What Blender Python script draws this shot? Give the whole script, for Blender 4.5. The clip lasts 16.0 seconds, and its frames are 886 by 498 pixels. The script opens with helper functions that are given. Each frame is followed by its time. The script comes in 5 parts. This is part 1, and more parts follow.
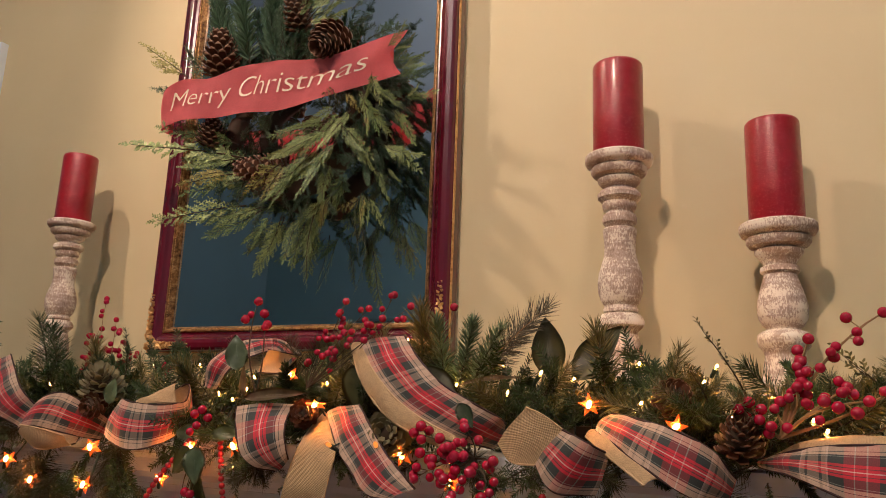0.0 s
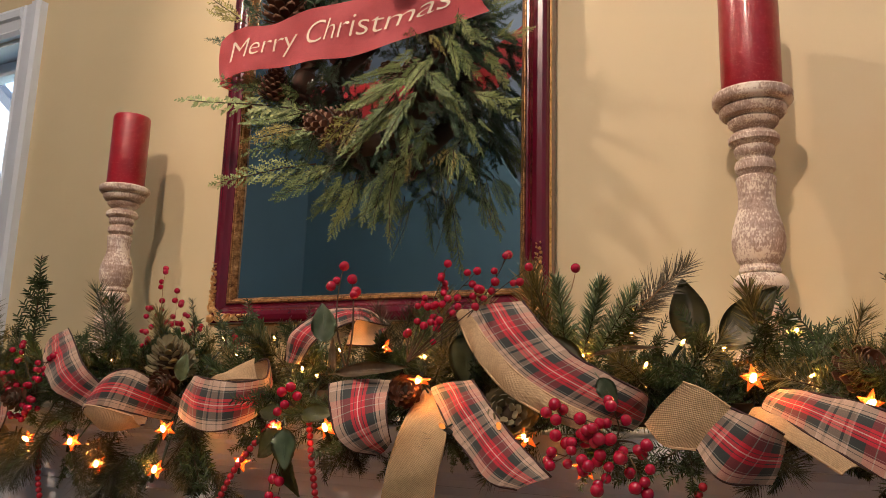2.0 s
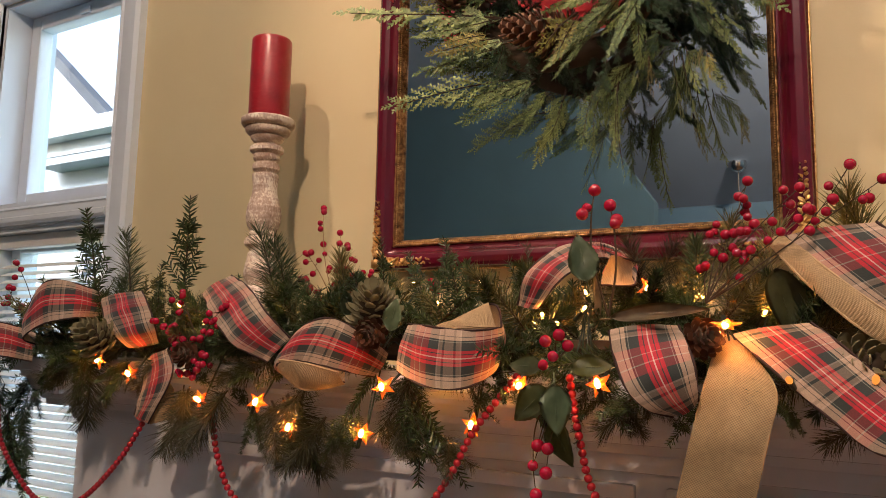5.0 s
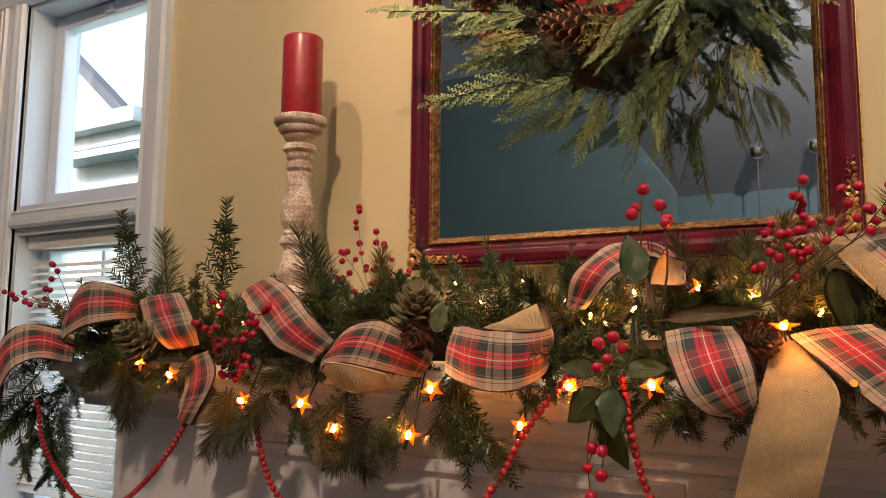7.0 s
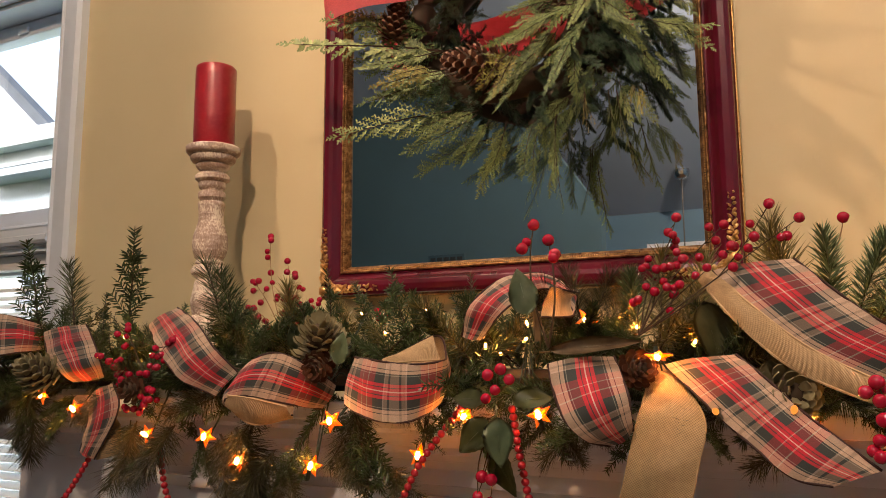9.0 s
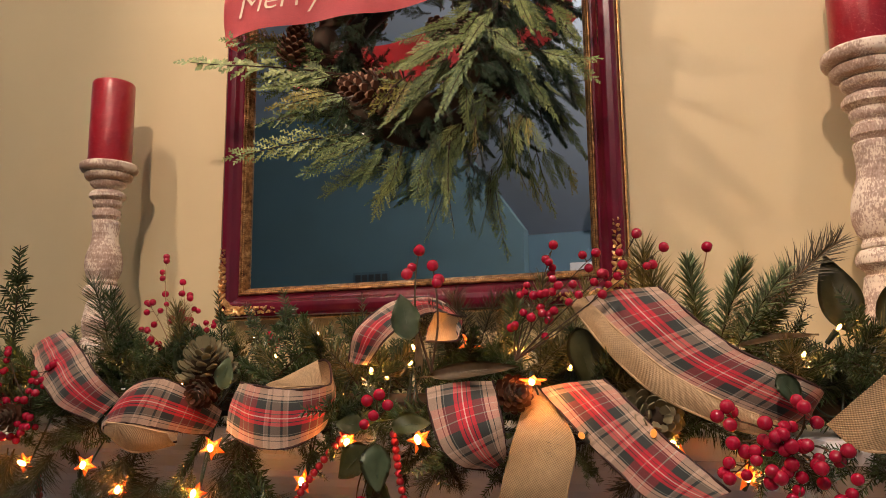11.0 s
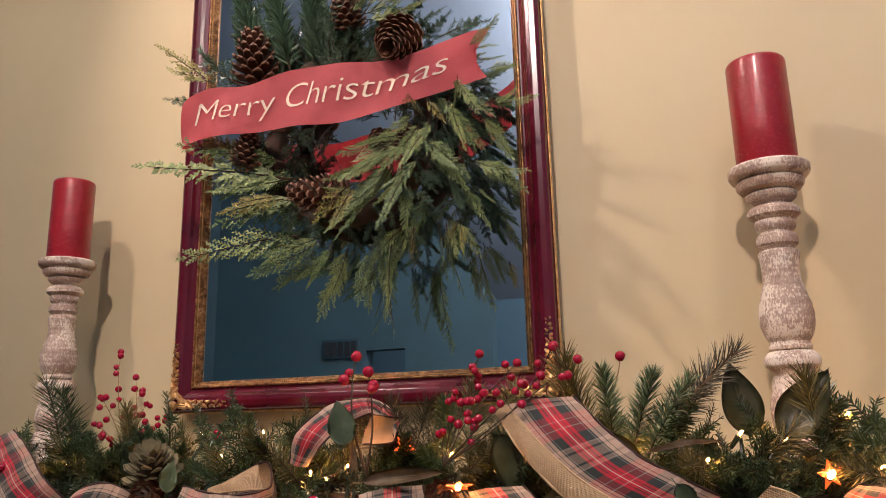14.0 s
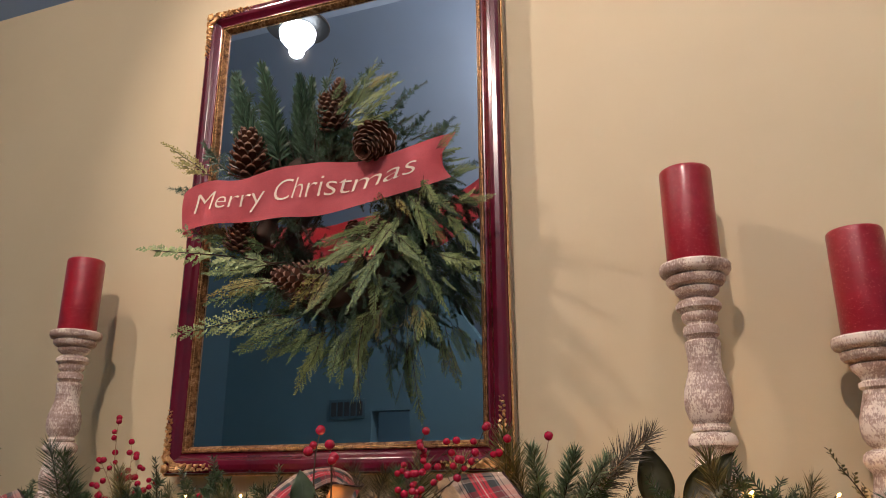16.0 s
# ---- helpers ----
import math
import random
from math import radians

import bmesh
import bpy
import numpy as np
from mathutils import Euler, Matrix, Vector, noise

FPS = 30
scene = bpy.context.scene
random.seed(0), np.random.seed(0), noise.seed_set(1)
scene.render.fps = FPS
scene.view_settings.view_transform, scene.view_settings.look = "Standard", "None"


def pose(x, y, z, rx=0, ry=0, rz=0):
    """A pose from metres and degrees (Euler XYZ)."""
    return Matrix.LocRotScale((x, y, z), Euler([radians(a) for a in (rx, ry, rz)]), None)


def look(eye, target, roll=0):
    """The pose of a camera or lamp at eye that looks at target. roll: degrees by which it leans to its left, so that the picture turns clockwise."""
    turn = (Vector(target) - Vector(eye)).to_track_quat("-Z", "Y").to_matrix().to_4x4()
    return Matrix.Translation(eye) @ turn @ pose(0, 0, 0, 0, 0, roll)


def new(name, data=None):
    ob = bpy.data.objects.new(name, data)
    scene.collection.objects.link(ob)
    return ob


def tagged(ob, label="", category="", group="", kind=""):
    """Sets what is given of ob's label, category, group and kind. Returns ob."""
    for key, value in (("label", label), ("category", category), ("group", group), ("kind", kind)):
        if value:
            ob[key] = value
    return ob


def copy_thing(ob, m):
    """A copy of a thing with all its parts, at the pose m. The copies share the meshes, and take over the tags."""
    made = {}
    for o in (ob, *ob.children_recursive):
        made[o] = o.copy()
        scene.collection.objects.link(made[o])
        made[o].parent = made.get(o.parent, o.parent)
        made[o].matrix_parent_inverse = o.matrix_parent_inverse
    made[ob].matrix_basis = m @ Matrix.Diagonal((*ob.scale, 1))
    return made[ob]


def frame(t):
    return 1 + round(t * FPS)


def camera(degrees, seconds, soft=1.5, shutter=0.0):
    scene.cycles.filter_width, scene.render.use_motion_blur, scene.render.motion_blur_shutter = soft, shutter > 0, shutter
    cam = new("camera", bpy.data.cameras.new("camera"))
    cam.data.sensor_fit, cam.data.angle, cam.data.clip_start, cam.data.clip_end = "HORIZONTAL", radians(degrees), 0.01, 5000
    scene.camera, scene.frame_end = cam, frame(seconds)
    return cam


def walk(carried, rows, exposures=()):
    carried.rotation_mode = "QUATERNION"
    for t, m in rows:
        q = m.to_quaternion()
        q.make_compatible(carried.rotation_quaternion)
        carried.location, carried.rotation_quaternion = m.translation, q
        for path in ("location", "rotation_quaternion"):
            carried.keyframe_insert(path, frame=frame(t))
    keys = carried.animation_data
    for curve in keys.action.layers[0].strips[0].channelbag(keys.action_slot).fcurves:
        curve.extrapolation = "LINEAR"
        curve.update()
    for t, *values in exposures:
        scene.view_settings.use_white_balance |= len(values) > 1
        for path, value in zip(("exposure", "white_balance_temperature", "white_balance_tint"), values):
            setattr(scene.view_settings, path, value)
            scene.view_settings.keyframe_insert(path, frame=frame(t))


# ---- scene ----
cam = camera(60.4, 16.0, 0.75)
METRES, EYE, TILT, LEAN, TURN = 1.1, 1.45, 0.0, 0.0, 25.3
ROWS = [
    (0.0, 0.0, 0.0, 0.0, -0.47, 12.57, -2.09),
    (0.5, -0.0159, 0.022, -0.0008, -0.01, 12.06, -2.1),
    (1.0, -0.0402, 0.0467, 0.0026, 0.57, 11.6, -2.03),
    (1.5, -0.0762, 0.0846, 0.0023, 1.15, 11.14, -1.88),
    (2.0, -0.1138, 0.1359, 0.0005, 1.54, 10.58, -1.66),
    (2.5, -0.1625, 0.1798, -0.0039, 1.76, 10.08, -1.5),
    (3.0, -0.2189, 0.2089, -0.0069, 2.01, 9.65, -1.43),
    (3.5, -0.2747, 0.2246, -0.0076, 2.46, 9.28, -1.42),
    (4.0, -0.3164, 0.2515, -0.0096, 3.05, 8.79, -1.4),
    (4.5, -0.353, 0.2814, -0.0151, 3.68, 8.18, -1.27),
    (5.0, -0.3915, 0.3086, -0.0155, 4.26, 7.41, -1.1),
    (7.5, -0.4349, 0.305, 0.0035, 5.23, 6.57, -0.49),
    (8.0, -0.4055, 0.3109, 0.0074, 4.11, 6.99, -0.15),
    (8.5, -0.3877, 0.3019, 0.013, 2.57, 7.38, 0.14),
    (9.0, -0.3794, 0.2832, 0.017, 0.9, 7.81, 0.32),
    (9.5, -0.3635, 0.2768, 0.0191, -0.74, 8.13, 0.42),
    (12.0, -0.3061, 0.2766, 0.0394, -5.05, 9.8, 0.78),
    (12.5, -0.3017, 0.2762, 0.0494, -5.27, 10.45, 0.89),
    (13.0, -0.2963, 0.2617, 0.0599, -5.43, 11.3, 1.02),
    (13.5, -0.2862, 0.2357, 0.0702, -5.61, 12.23, 1.19),
    (14.0, -0.2738, 0.1993, 0.077, -5.7, 13.22, 1.34),
    (14.5, -0.2486, 0.1694, 0.081, -5.59, 14.26, 1.34),
    (15.0, -0.2236, 0.1375, 0.0838, -5.26, 15.28, 1.18),
    (15.5, -0.2082, 0.0971, 0.0867, -4.82, 16.38, 0.78),
    (16.0, -0.1971, 0.0548, 0.0877, -4.46, 17.48, 0.17),
]
walk(cam, [(t, pose(0, 0, EYE, TILT, LEAN, TURN) @ pose(METRES * x, METRES * y, METRES * z, 90 + pitch, roll, yaw)) for t, x, y, z, yaw, pitch, roll in ROWS],
     [(0.0, 2.42, 6300, 10), (4.0, 2.5, 6550, 11), (7.5, 2.55, 7300, 12), (9.5, 2.55, 7300, 13), (12.0, 2.55, 5950, 12), (14.0, 2.52, 5650, 12), (16.0, 2.25, 5600, 12)])

# ---- world and light ----
world = bpy.data.worlds.new("world")
scene.world = world
world.use_nodes = True
wn, wl = world.node_tree.nodes, world.node_tree.links
sky = wn.new("ShaderNodeTexSky")
sky.sky_type, sky.sun_disc = "NISHITA", False
sky.sun_elevation, sky.sun_rotation = radians(40), radians(200)
sky.air_density, sky.dust_density = 1.2, 3.0
wn["Background"].inputs["Strength"].default_value = 0.16
wl.new(sky.outputs[0], wn["Background"].inputs["Color"])


def lamp(name, kind, m, energy, colour, size):
    data = bpy.data.lights.new(name, kind)
    data.energy, data.color = energy, colour
    if kind == "SUN":
        data.angle = size
    elif kind == "AREA":
        data.shape, data.size, data.size_y = "RECTANGLE", size[0], size[1]
    else:
        data.shadow_soft_size = size
    ob = new(name, data)
    ob.matrix_world = m
    return ob


lamp("sun", "SUN", look((-4, -9, 9), (-6, 4, 1)), 2.4, (1.0, 0.96, 0.9), radians(12))
spot = lamp("lamp_dome", "SPOT", look((-1.735, 0.36, 3.245), (-0.36, 1.35, 1.80)), 16.0, (1.0, 0.70, 0.505), 0.03)
spot.data.spot_size, spot.data.spot_blend = radians(84), 0.8
lamp("lamp_dome_second", "POINT", pose(0.01, 0.38, 3.235), 3.0, (1.0, 0.70, 0.505), 0.05)
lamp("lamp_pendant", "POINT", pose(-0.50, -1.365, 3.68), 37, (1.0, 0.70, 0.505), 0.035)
lamp("window_daylight", "AREA", look((-2.5, 1.62, 1.8), (-2.2, 0.0, 1.5)), 0.5, (0.66, 0.82, 1.0), (0.7, 1.4))

# ---- materials ----
class Nodes:
    """Short hand for one node material."""

    def __init__(self, name):
        self.mat = bpy.data.materials.new(name)
        self.mat.use_nodes = True
        self.n, self.l = self.mat.node_tree.nodes, self.mat.node_tree.links
        self.bsdf = self.n["Principled BSDF"]

    def add(self, kind, **values):
        node = self.n.new(kind)
        for k, v in values.items():
            if k in node.inputs:
                node.inputs[k].default_value = v
        return node

    def put(self, out, inp):
        self.l.new(out, inp)

    def coords(self, which="Object"):
        return self.n.new("ShaderNodeTexCoord").outputs[which]

    def noise(self, scale, detail=4.0, rough=0.55, which="Object", stretch=None):
        node = self.add("ShaderNodeTexNoise", Scale=scale, Detail=detail, Roughness=rough)
        src = self.coords(which)
        if stretch:
            mp = self.n.new("ShaderNodeMapping")
            mp.inputs["Scale"].default_value = stretch
            self.put(src, mp.inputs["Vector"])
            src = mp.outputs[0]
        self.put(src, node.inputs["Vector"])
        return node.outputs["Fac"]

    def ramp(self, fac, stops, constant=False):
        node = self.n.new("ShaderNodeValToRGB")
        cr = node.color_ramp
        if constant:
            cr.interpolation = "CONSTANT"
        while len(cr.elements) < len(stops):
            cr.elements.new(0.5)
        for e, (p, c) in zip(cr.elements, stops):
            e.position, e.color = p, (*c, 1)
        self.put(fac, node.inputs["Fac"])
        return node.outputs["Color"]

    def mix(self, fac, a, b, kind="MIX"):
        node = self.n.new("ShaderNodeMix")
        node.data_type, node.blend_type = "RGBA", kind
        for value, inp in ((fac, node.inputs[0]), (a, node.inputs[6]), (b, node.inputs[7])):
            if isinstance(value, tuple):
                inp.default_value = (*value, 1)
            elif isinstance(value, (int, float)):
                inp.default_value = value
            else:
                self.put(value, inp)
        return node.outputs[2]

    def math(self, op, a, b=0.0):
        node = self.n.new("ShaderNodeMath")
        node.operation = op
        for value, inp in ((a, node.inputs[0]), (b, node.inputs[1])):
            if isinstance(value, (int, float)):
                inp.default_value = value
            else:
                self.put(value, inp)
        return node.outputs[0]

    def bump(self, height, strength=0.3, distance=0.002):
        node = self.add("ShaderNodeBump", Strength=strength, Distance=distance)
        self.put(height, node.inputs["Height"])
        self.put(node.outputs[0], self.bsdf.inputs["Normal"])

    def done(self, colour=None, rough=None, metal=None, **more):
        for key, value in (("Base Color", colour), ("Roughness", rough), ("Metallic", metal), *more.items()):
            if value is None:
                continue
            inp = self.bsdf.inputs[key]
            if isinstance(value, tuple):
                inp.default_value = (*value, 1)
            elif isinstance(value, (int, float)):
                inp.default_value = value
            else:
                self.put(value, inp)
        return self.mat


def paint(name, colour, rough=0.55, mottle=0.08, bump=0.12, scale=140):
    m = Nodes(name)
    dark = tuple(c * (1 - mottle) for c in colour)
    light = tuple(min(1, c * (1 + mottle)) for c in colour)
    col = m.ramp(m.noise(2.2, 5), [(0.3, dark), (0.7, light)])
    m.bump(m.noise(scale, 3), bump, 0.001)
    return m.done(col, rough)


def foliage(name, dark, light, rough=0.30):
    m = Nodes(name)
    info = m.n.new("ShaderNodeObjectInfo")
    geo = m.n.new("ShaderNodeNewGeometry")
    a = m.ramp(info.outputs["Random"], [(0.0, dark), (1.0, light)])
    b = m.ramp(geo.outputs["Random Per Island"], [(0.0, tuple(c * 0.45 for c in dark)), (0.8, light), (1.0, tuple(c * 2.0 for c in light))])
    return m.done(m.mix(0.5, a, b), rough, **{"Specular IOR Level": 0.35})


def make_plaid(name):
    """Tartan: stripes across and along the ribbon, by its own length and width."""
    m = Nodes(name)
    beige, red, dark, white, grey = (0.46, 0.335, 0.25), (0.50, 0.010, 0.030), (0.022, 0.032, 0.032), (0.62, 0.50, 0.42), (0.20, 0.22, 0.19)
    uv = m.n.new("ShaderNodeSeparateXYZ")
    m.put(m.coords("UV"), uv.inputs[0])
    across = m.ramp(uv.outputs["Y"], [(0.0, beige), (0.12, dark), (0.132, beige), (0.19, dark), (0.215, grey), (0.228, dark), (0.37, red),
                                      (0.425, dark), (0.44, red), (0.49, white), (0.51, red), (0.56, dark), (0.575, red), (0.63, dark), (0.772, grey), (0.785, dark),
                                      (0.81, beige), (0.868, dark), (0.88, beige)], True)
    along = m.ramp(m.math("FRACT", m.math("MULTIPLY", uv.outputs["X"], 10.5)),
                   [(0.0, beige), (0.07, dark), (0.10, beige), (0.15, white), (0.17, dark), (0.33, red), (0.43, white), (0.445, red), (0.55, white), (0.565, red), (0.67, dark),
                    (0.83, white), (0.85, beige), (0.90, dark), (0.93, beige)], True)
    col = m.mix(0.28, across, along)
    fuzz = m.noise(900, 2, which="Object")
    col = m.mix(0.35, col, m.ramp(fuzz, [(0.3, (0.55, 0.55, 0.55)), (0.7, (1.35, 1.35, 1.35))]), "MULTIPLY")
    m.bump(fuzz, 0.25, 0.0006)
    m.bsdf.inputs["Sheen Weight"].default_value = 0.15
    return m.done(col, 0.75)


def make_burlap(name, tint=(0.48, 0.34, 0.19)):
    m = Nodes(name)
    uv = m.n.new("ShaderNodeSeparateXYZ")
    m.put(m.coords("UV"), uv.inputs[0])
    warp = m.math("SINE", m.math("MULTIPLY", uv.outputs["X"], 2 * math.pi / 0.0030))
    weft = m.math("SINE", m.math("MULTIPLY", uv.outputs["Y"], 2 * math.pi * 23))
    weave = m.math("MULTIPLY", warp, weft)
    irregular = m.math("ADD", weave, m.math("MULTIPLY", m.noise(160, 3), 1.2))
    col = m.ramp(m.math("MULTIPLY", m.math("ADD", irregular, 0.4), 0.48),
                 [(0.0, tuple(c * 0.60 for c in tint)), (0.5, tint), (1.0, tuple(min(1, c * 1.35) for c in tint))])
    m.bump(irregular, 0.6, 0.001)
    return m.done(col, 0.85)


wall_cream = paint("wall_cream", (0.63, 0.54, 0.33), 0.6, 0.04, 0.10)
wall_slate = paint("wall_slate", (0.085, 0.19, 0.29), 0.6, 0.05)
# white ceiling with its dim bluish light put into the colour
ceiling_blue_cast = paint("ceiling_blue_cast", (0.30, 0.42, 0.58), 0.7, 0.03)
# white trim; cool window daylight is mixed into its colour
trim_cool_cast = paint("trim_cool_cast", (0.64, 0.72, 0.80), 0.35, 0.04, 0.06)
# white mantel paint, tinted to carry the bluish ambient daylight
mantel_blue_cast = paint("mantel_blue_cast", (0.68, 0.71, 0.77), 0.22, 0.05, 0.06)
floor_wood = paint("floor_wood", (0.20, 0.11, 0.06), 0.4, 0.3)
# slate wall darkened in two steps; shade put into the colour against lamp light
slate_dimmed = paint("slate_dimmed", (0.062, 0.135, 0.180), 0.65, 0.05)
slate_shaded = paint("slate_shaded", (0.036, 0.088, 0.125), 0.7, 0.05)
# near-black colour for the shade inside the vent's slots
slot_shade = paint("slot_shade", (0.02, 0.03, 0.04), 0.8)
metal_dark = Nodes("metal_dark").done((0.12, 0.12, 0.12), 0.4, 0.8)
chrome = Nodes("chrome").done((0.7, 0.7, 0.7), 0.15, 1.0)
plaid, burlap = make_plaid("tartan_cloth"), make_burlap("burlap_cloth")
stitch = Nodes("stitch_thread").done((0.035, 0.015, 0.015), 0.8)
needle_green = foliage("needle_green", (0.008, 0.024, 0.011), (0.060, 0.098, 0.038))
needle_dusk = foliage("needle_dusk", (0.012, 0.018, 0.009), (0.065, 0.064, 0.030), 0.32)
needle_taupe = foliage("needle_taupe", (0.060, 0.058, 0.036), (0.16, 0.14, 0.095), 0.4)
needle_fresh = foliage("needle_fresh", (0.070, 0.125, 0.060), (0.25, 0.34, 0.18), 0.35)
needle_olive = foliage("needle_olive", (0.075, 0.085, 0.03), (0.19, 0.165, 0.06))
cedar_green = foliage("cedar_green", (0.040, 0.105, 0.042), (0.26, 0.33, 0.12), 0.48)
fir_blue = foliage("fir_blue", (0.014, 0.044, 0.030), (0.085, 0.150, 0.085), 0.30)
cedar_yellow = foliage("cedar_yellow", (0.16, 0.17, 0.045), (0.34, 0.31, 0.09), 0.4)
twig_brown = paint("twig_brown", (0.045, 0.028, 0.015), 0.8, 0.3)
twig_tan = paint("twig_tan", (0.26, 0.15, 0.07), 0.7, 0.3)
cone_brown = foliage("cone_brown", (0.060, 0.024, 0.014), (0.15, 0.062, 0.036), 0.45)
cone_pale = foliage("cone_pale", (0.15, 0.14, 0.08), (0.32, 0.29, 0.17), 0.55)
cone_tip = foliage("cone_tip", (0.22, 0.11, 0.07), (0.42, 0.26, 0.17), 0.5)
wire_green = Nodes("wire_green").done((0.012, 0.03, 0.022), 0.45)


def make_leaf(name, a, b):
    m = Nodes(name)
    col = m.ramp(m.noise(28, 4), [(0.35, a), (0.65, b)])
    m.bump(m.noise(120, 3), 0.25, 0.0008)
    return m.done(col, 0.38)


leaf_green = make_leaf("leaf_green", (0.055, 0.090, 0.048), (0.11, 0.155, 0.088))
leaf_olive = make_leaf("leaf_olive", (0.038, 0.046, 0.020), (0.088, 0.095, 0.042))
leaf_brown = make_leaf("leaf_brown", (0.12, 0.085, 0.05), (0.22, 0.17, 0.10))

m = Nodes("berry_red")
berry_red = m.done(m.ramp(m.noise(90, 2), [(0.3, (0.27, 0.005, 0.026)), (0.7, (0.44, 0.009, 0.042))]), 0.17, **{"Coat Weight": 0.5})
m = Nodes("bead_red")
bead_red = m.done(m.ramp(m.noise(60, 2), [(0.3, (0.26, 0.006, 0.016)), (0.7, (0.42, 0.012, 0.028))]), 0.42)

m = Nodes("candle_wax")
glit = m.add("ShaderNodeTexVoronoi", Scale=820.0)
m.put(m.coords("Object"), glit.inputs["Vector"])
wax_fine = m.noise(240, 4, 0.75)
col = m.ramp(m.noise(34, 5), [(0.3, (0.27, 0.004, 0.014)), (0.7, (0.37, 0.010, 0.024))])
fleck = m.math("GREATER_THAN", glit.outputs["Color"], 0.87)
col = m.mix(fleck, col, (0.75, 0.22, 0.20))
m.bump(m.math("ADD", wax_fine, m.math("MULTIPLY", glit.outputs["Color"], 0.6)), 0.55, 0.0011)
candle_wax = m.done(col, 0.30, fleck, **{"Coat Weight": 0.35, "Coat Roughness": 0.16, "Subsurface Weight": 0.10, "Subsurface Scale": 0.006})
m.bsdf.inputs["Subsurface Radius"].default_value = (1.0, 0.12, 0.08)

m = Nodes("whitewashed_wood")
broad = m.noise(26, 4, 0.6)
fine = m.noise(420, 3, 0.7, stretch=(1.0, 1.0, 0.42))
rings = m.noise(70, 3, 0.6, stretch=(0.12, 0.12, 1.8))
wear = m.math("ADD", m.math("ADD", m.math("MULTIPLY", broad, 0.44), m.math("MULTIPLY", fine, 0.46)), m.math("MULTIPLY", rings, 0.22))
col = m.ramp(wear, [(0.40, (0.22, 0.145, 0.105)), (0.50, (0.42, 0.315, 0.255)), (0.565, (0.52, 0.41, 0.34)), (0.595, (0.82, 0.74, 0.63)), (0.70, (0.86, 0.79, 0.69))])
m.bump(wear, 0.55, 0.0018)
wood_washed = m.done(col, 0.75)

m = Nodes("mahogany_lacquer")
col = m.ramp(m.noise(9, 6, 0.6, stretch=(1, 1, 0.15)), [(0.3, (0.060, 0.003, 0.011)), (0.7, (0.125, 0.006, 0.023))])
mahogany = m.done(col, 0.22, **{"Coat Weight": 0.6, "Coat Roughness": 0.12})

m = Nodes("antique_gold")
worn = m.noise(130, 6, 0.7)
col = m.ramp(worn, [(0.30, (0.10, 0.045, 0.018)), (0.42, (0.55, 0.31, 0.11)), (0.62, (0.82, 0.55, 0.26))])
m.bump(worn, 0.4, 0.001)
gold = m.done(col, 0.42, 0.75)

m = Nodes("worn_gilt")
worn = m.noise(90, 6, 0.75)
col = m.ramp(worn, [(0.36, (0.045, 0.018, 0.010)), (0.52, (0.30, 0.15, 0.055)), (0.70, (0.74, 0.47, 0.21))])
m.bump(worn, 0.4, 0.001)
gold_worn = m.done(col, 0.40, 0.7)

mirror_mat = Nodes("mirror_silver").done((0.80, 0.86, 0.92), 0.012, 1.0)

m = Nodes("banner_cloth")
weave = m.noise(750, 2)
col = m.ramp(m.noise(14, 5), [(0.25, (0.68, 0.135, 0.155)), (0.75, (0.80, 0.20, 0.22))])
col = m.mix(0.4, col, m.ramp(weave, [(0.3, (0.6, 0.6, 0.6)), (0.7, (1.3, 1.3, 1.3))]), "MULTIPLY")
m.bump(weave, 0.25, 0.0006)
banner_cloth = m.done(col, 0.8)
banner_print = Nodes("banner_print").done((0.80, 0.70, 0.56), 0.75)

m = Nodes("bulb_glow")
bulb_glow = m.done((1.0, 0.7, 0.4), 0.3, **{"Emission Color": (1.0, 0.36, 0.075), "Emission Strength": 62.0})
bulb_bare = Nodes("bulb_bare").done((1.0, 0.7, 0.4), 0.3, **{"Emission Color": (1.0, 0.36, 0.075), "Emission Strength": 60.0})
# for bulbs added before the ribbon, imitating light that shines through it
glow_through = Nodes("glow_through").done((0.20, 0.05, 0.01), 0.4, **{"Emission Color": (1.0, 0.30, 0.05), "Emission Strength": 0.20})
# faint emission in the caps stands for bulb light passing through the plastic
m = Nodes("star_plastic")
star_orange = m.done((0.62, 0.075, 0.005), 0.5, **{"Transmission Weight": 0.45, "Emission Color": (1.0, 0.20, 0.02), "Emission Strength": 0.08})
lamp_glow = Nodes("lamp_glow").done((1, 1, 1), 0.4, **{"Emission Color": (1.0, 0.93, 0.82), "Emission Strength": 2.0})

m = Nodes("window_glass")
m.n.remove(m.bsdf)
tr, gl, lw = m.n.new("ShaderNodeBsdfTransparent"), m.add("ShaderNodeBsdfGlossy", Roughness=0.02), m.add("ShaderNodeLayerWeight", Blend=0.25)
mx = m.n.new("ShaderNodeMixShader")
m.put(m.math("MULTIPLY", lw.outputs["Facing"], 0.35), mx.inputs[0])
m.put(tr.outputs[0], mx.inputs[1])
m.put(gl.outputs[0], mx.inputs[2])
m.put(mx.outputs[0], m.n["Material Output"].inputs["Surface"])
glass = m.mat

brick_red = foliage("brick_red", (0.34, 0.15, 0.10), (0.50, 0.27, 0.20), 0.85)
mortar = paint("mortar", (0.55, 0.53, 0.50), 0.9, 0.1)
siding = paint("siding", (0.17, 0.22, 0.28), 0.7, 0.05)
house_trim = paint("house_trim", (0.26, 0.32, 0.38), 0.5, 0.05)
shingle = paint("shingle", (0.035, 0.048, 0.07), 0.9, 0.25, 0.4, 30)
blind_white = paint("blind_white", (0.80, 0.80, 0.78), 0.5, 0.03)
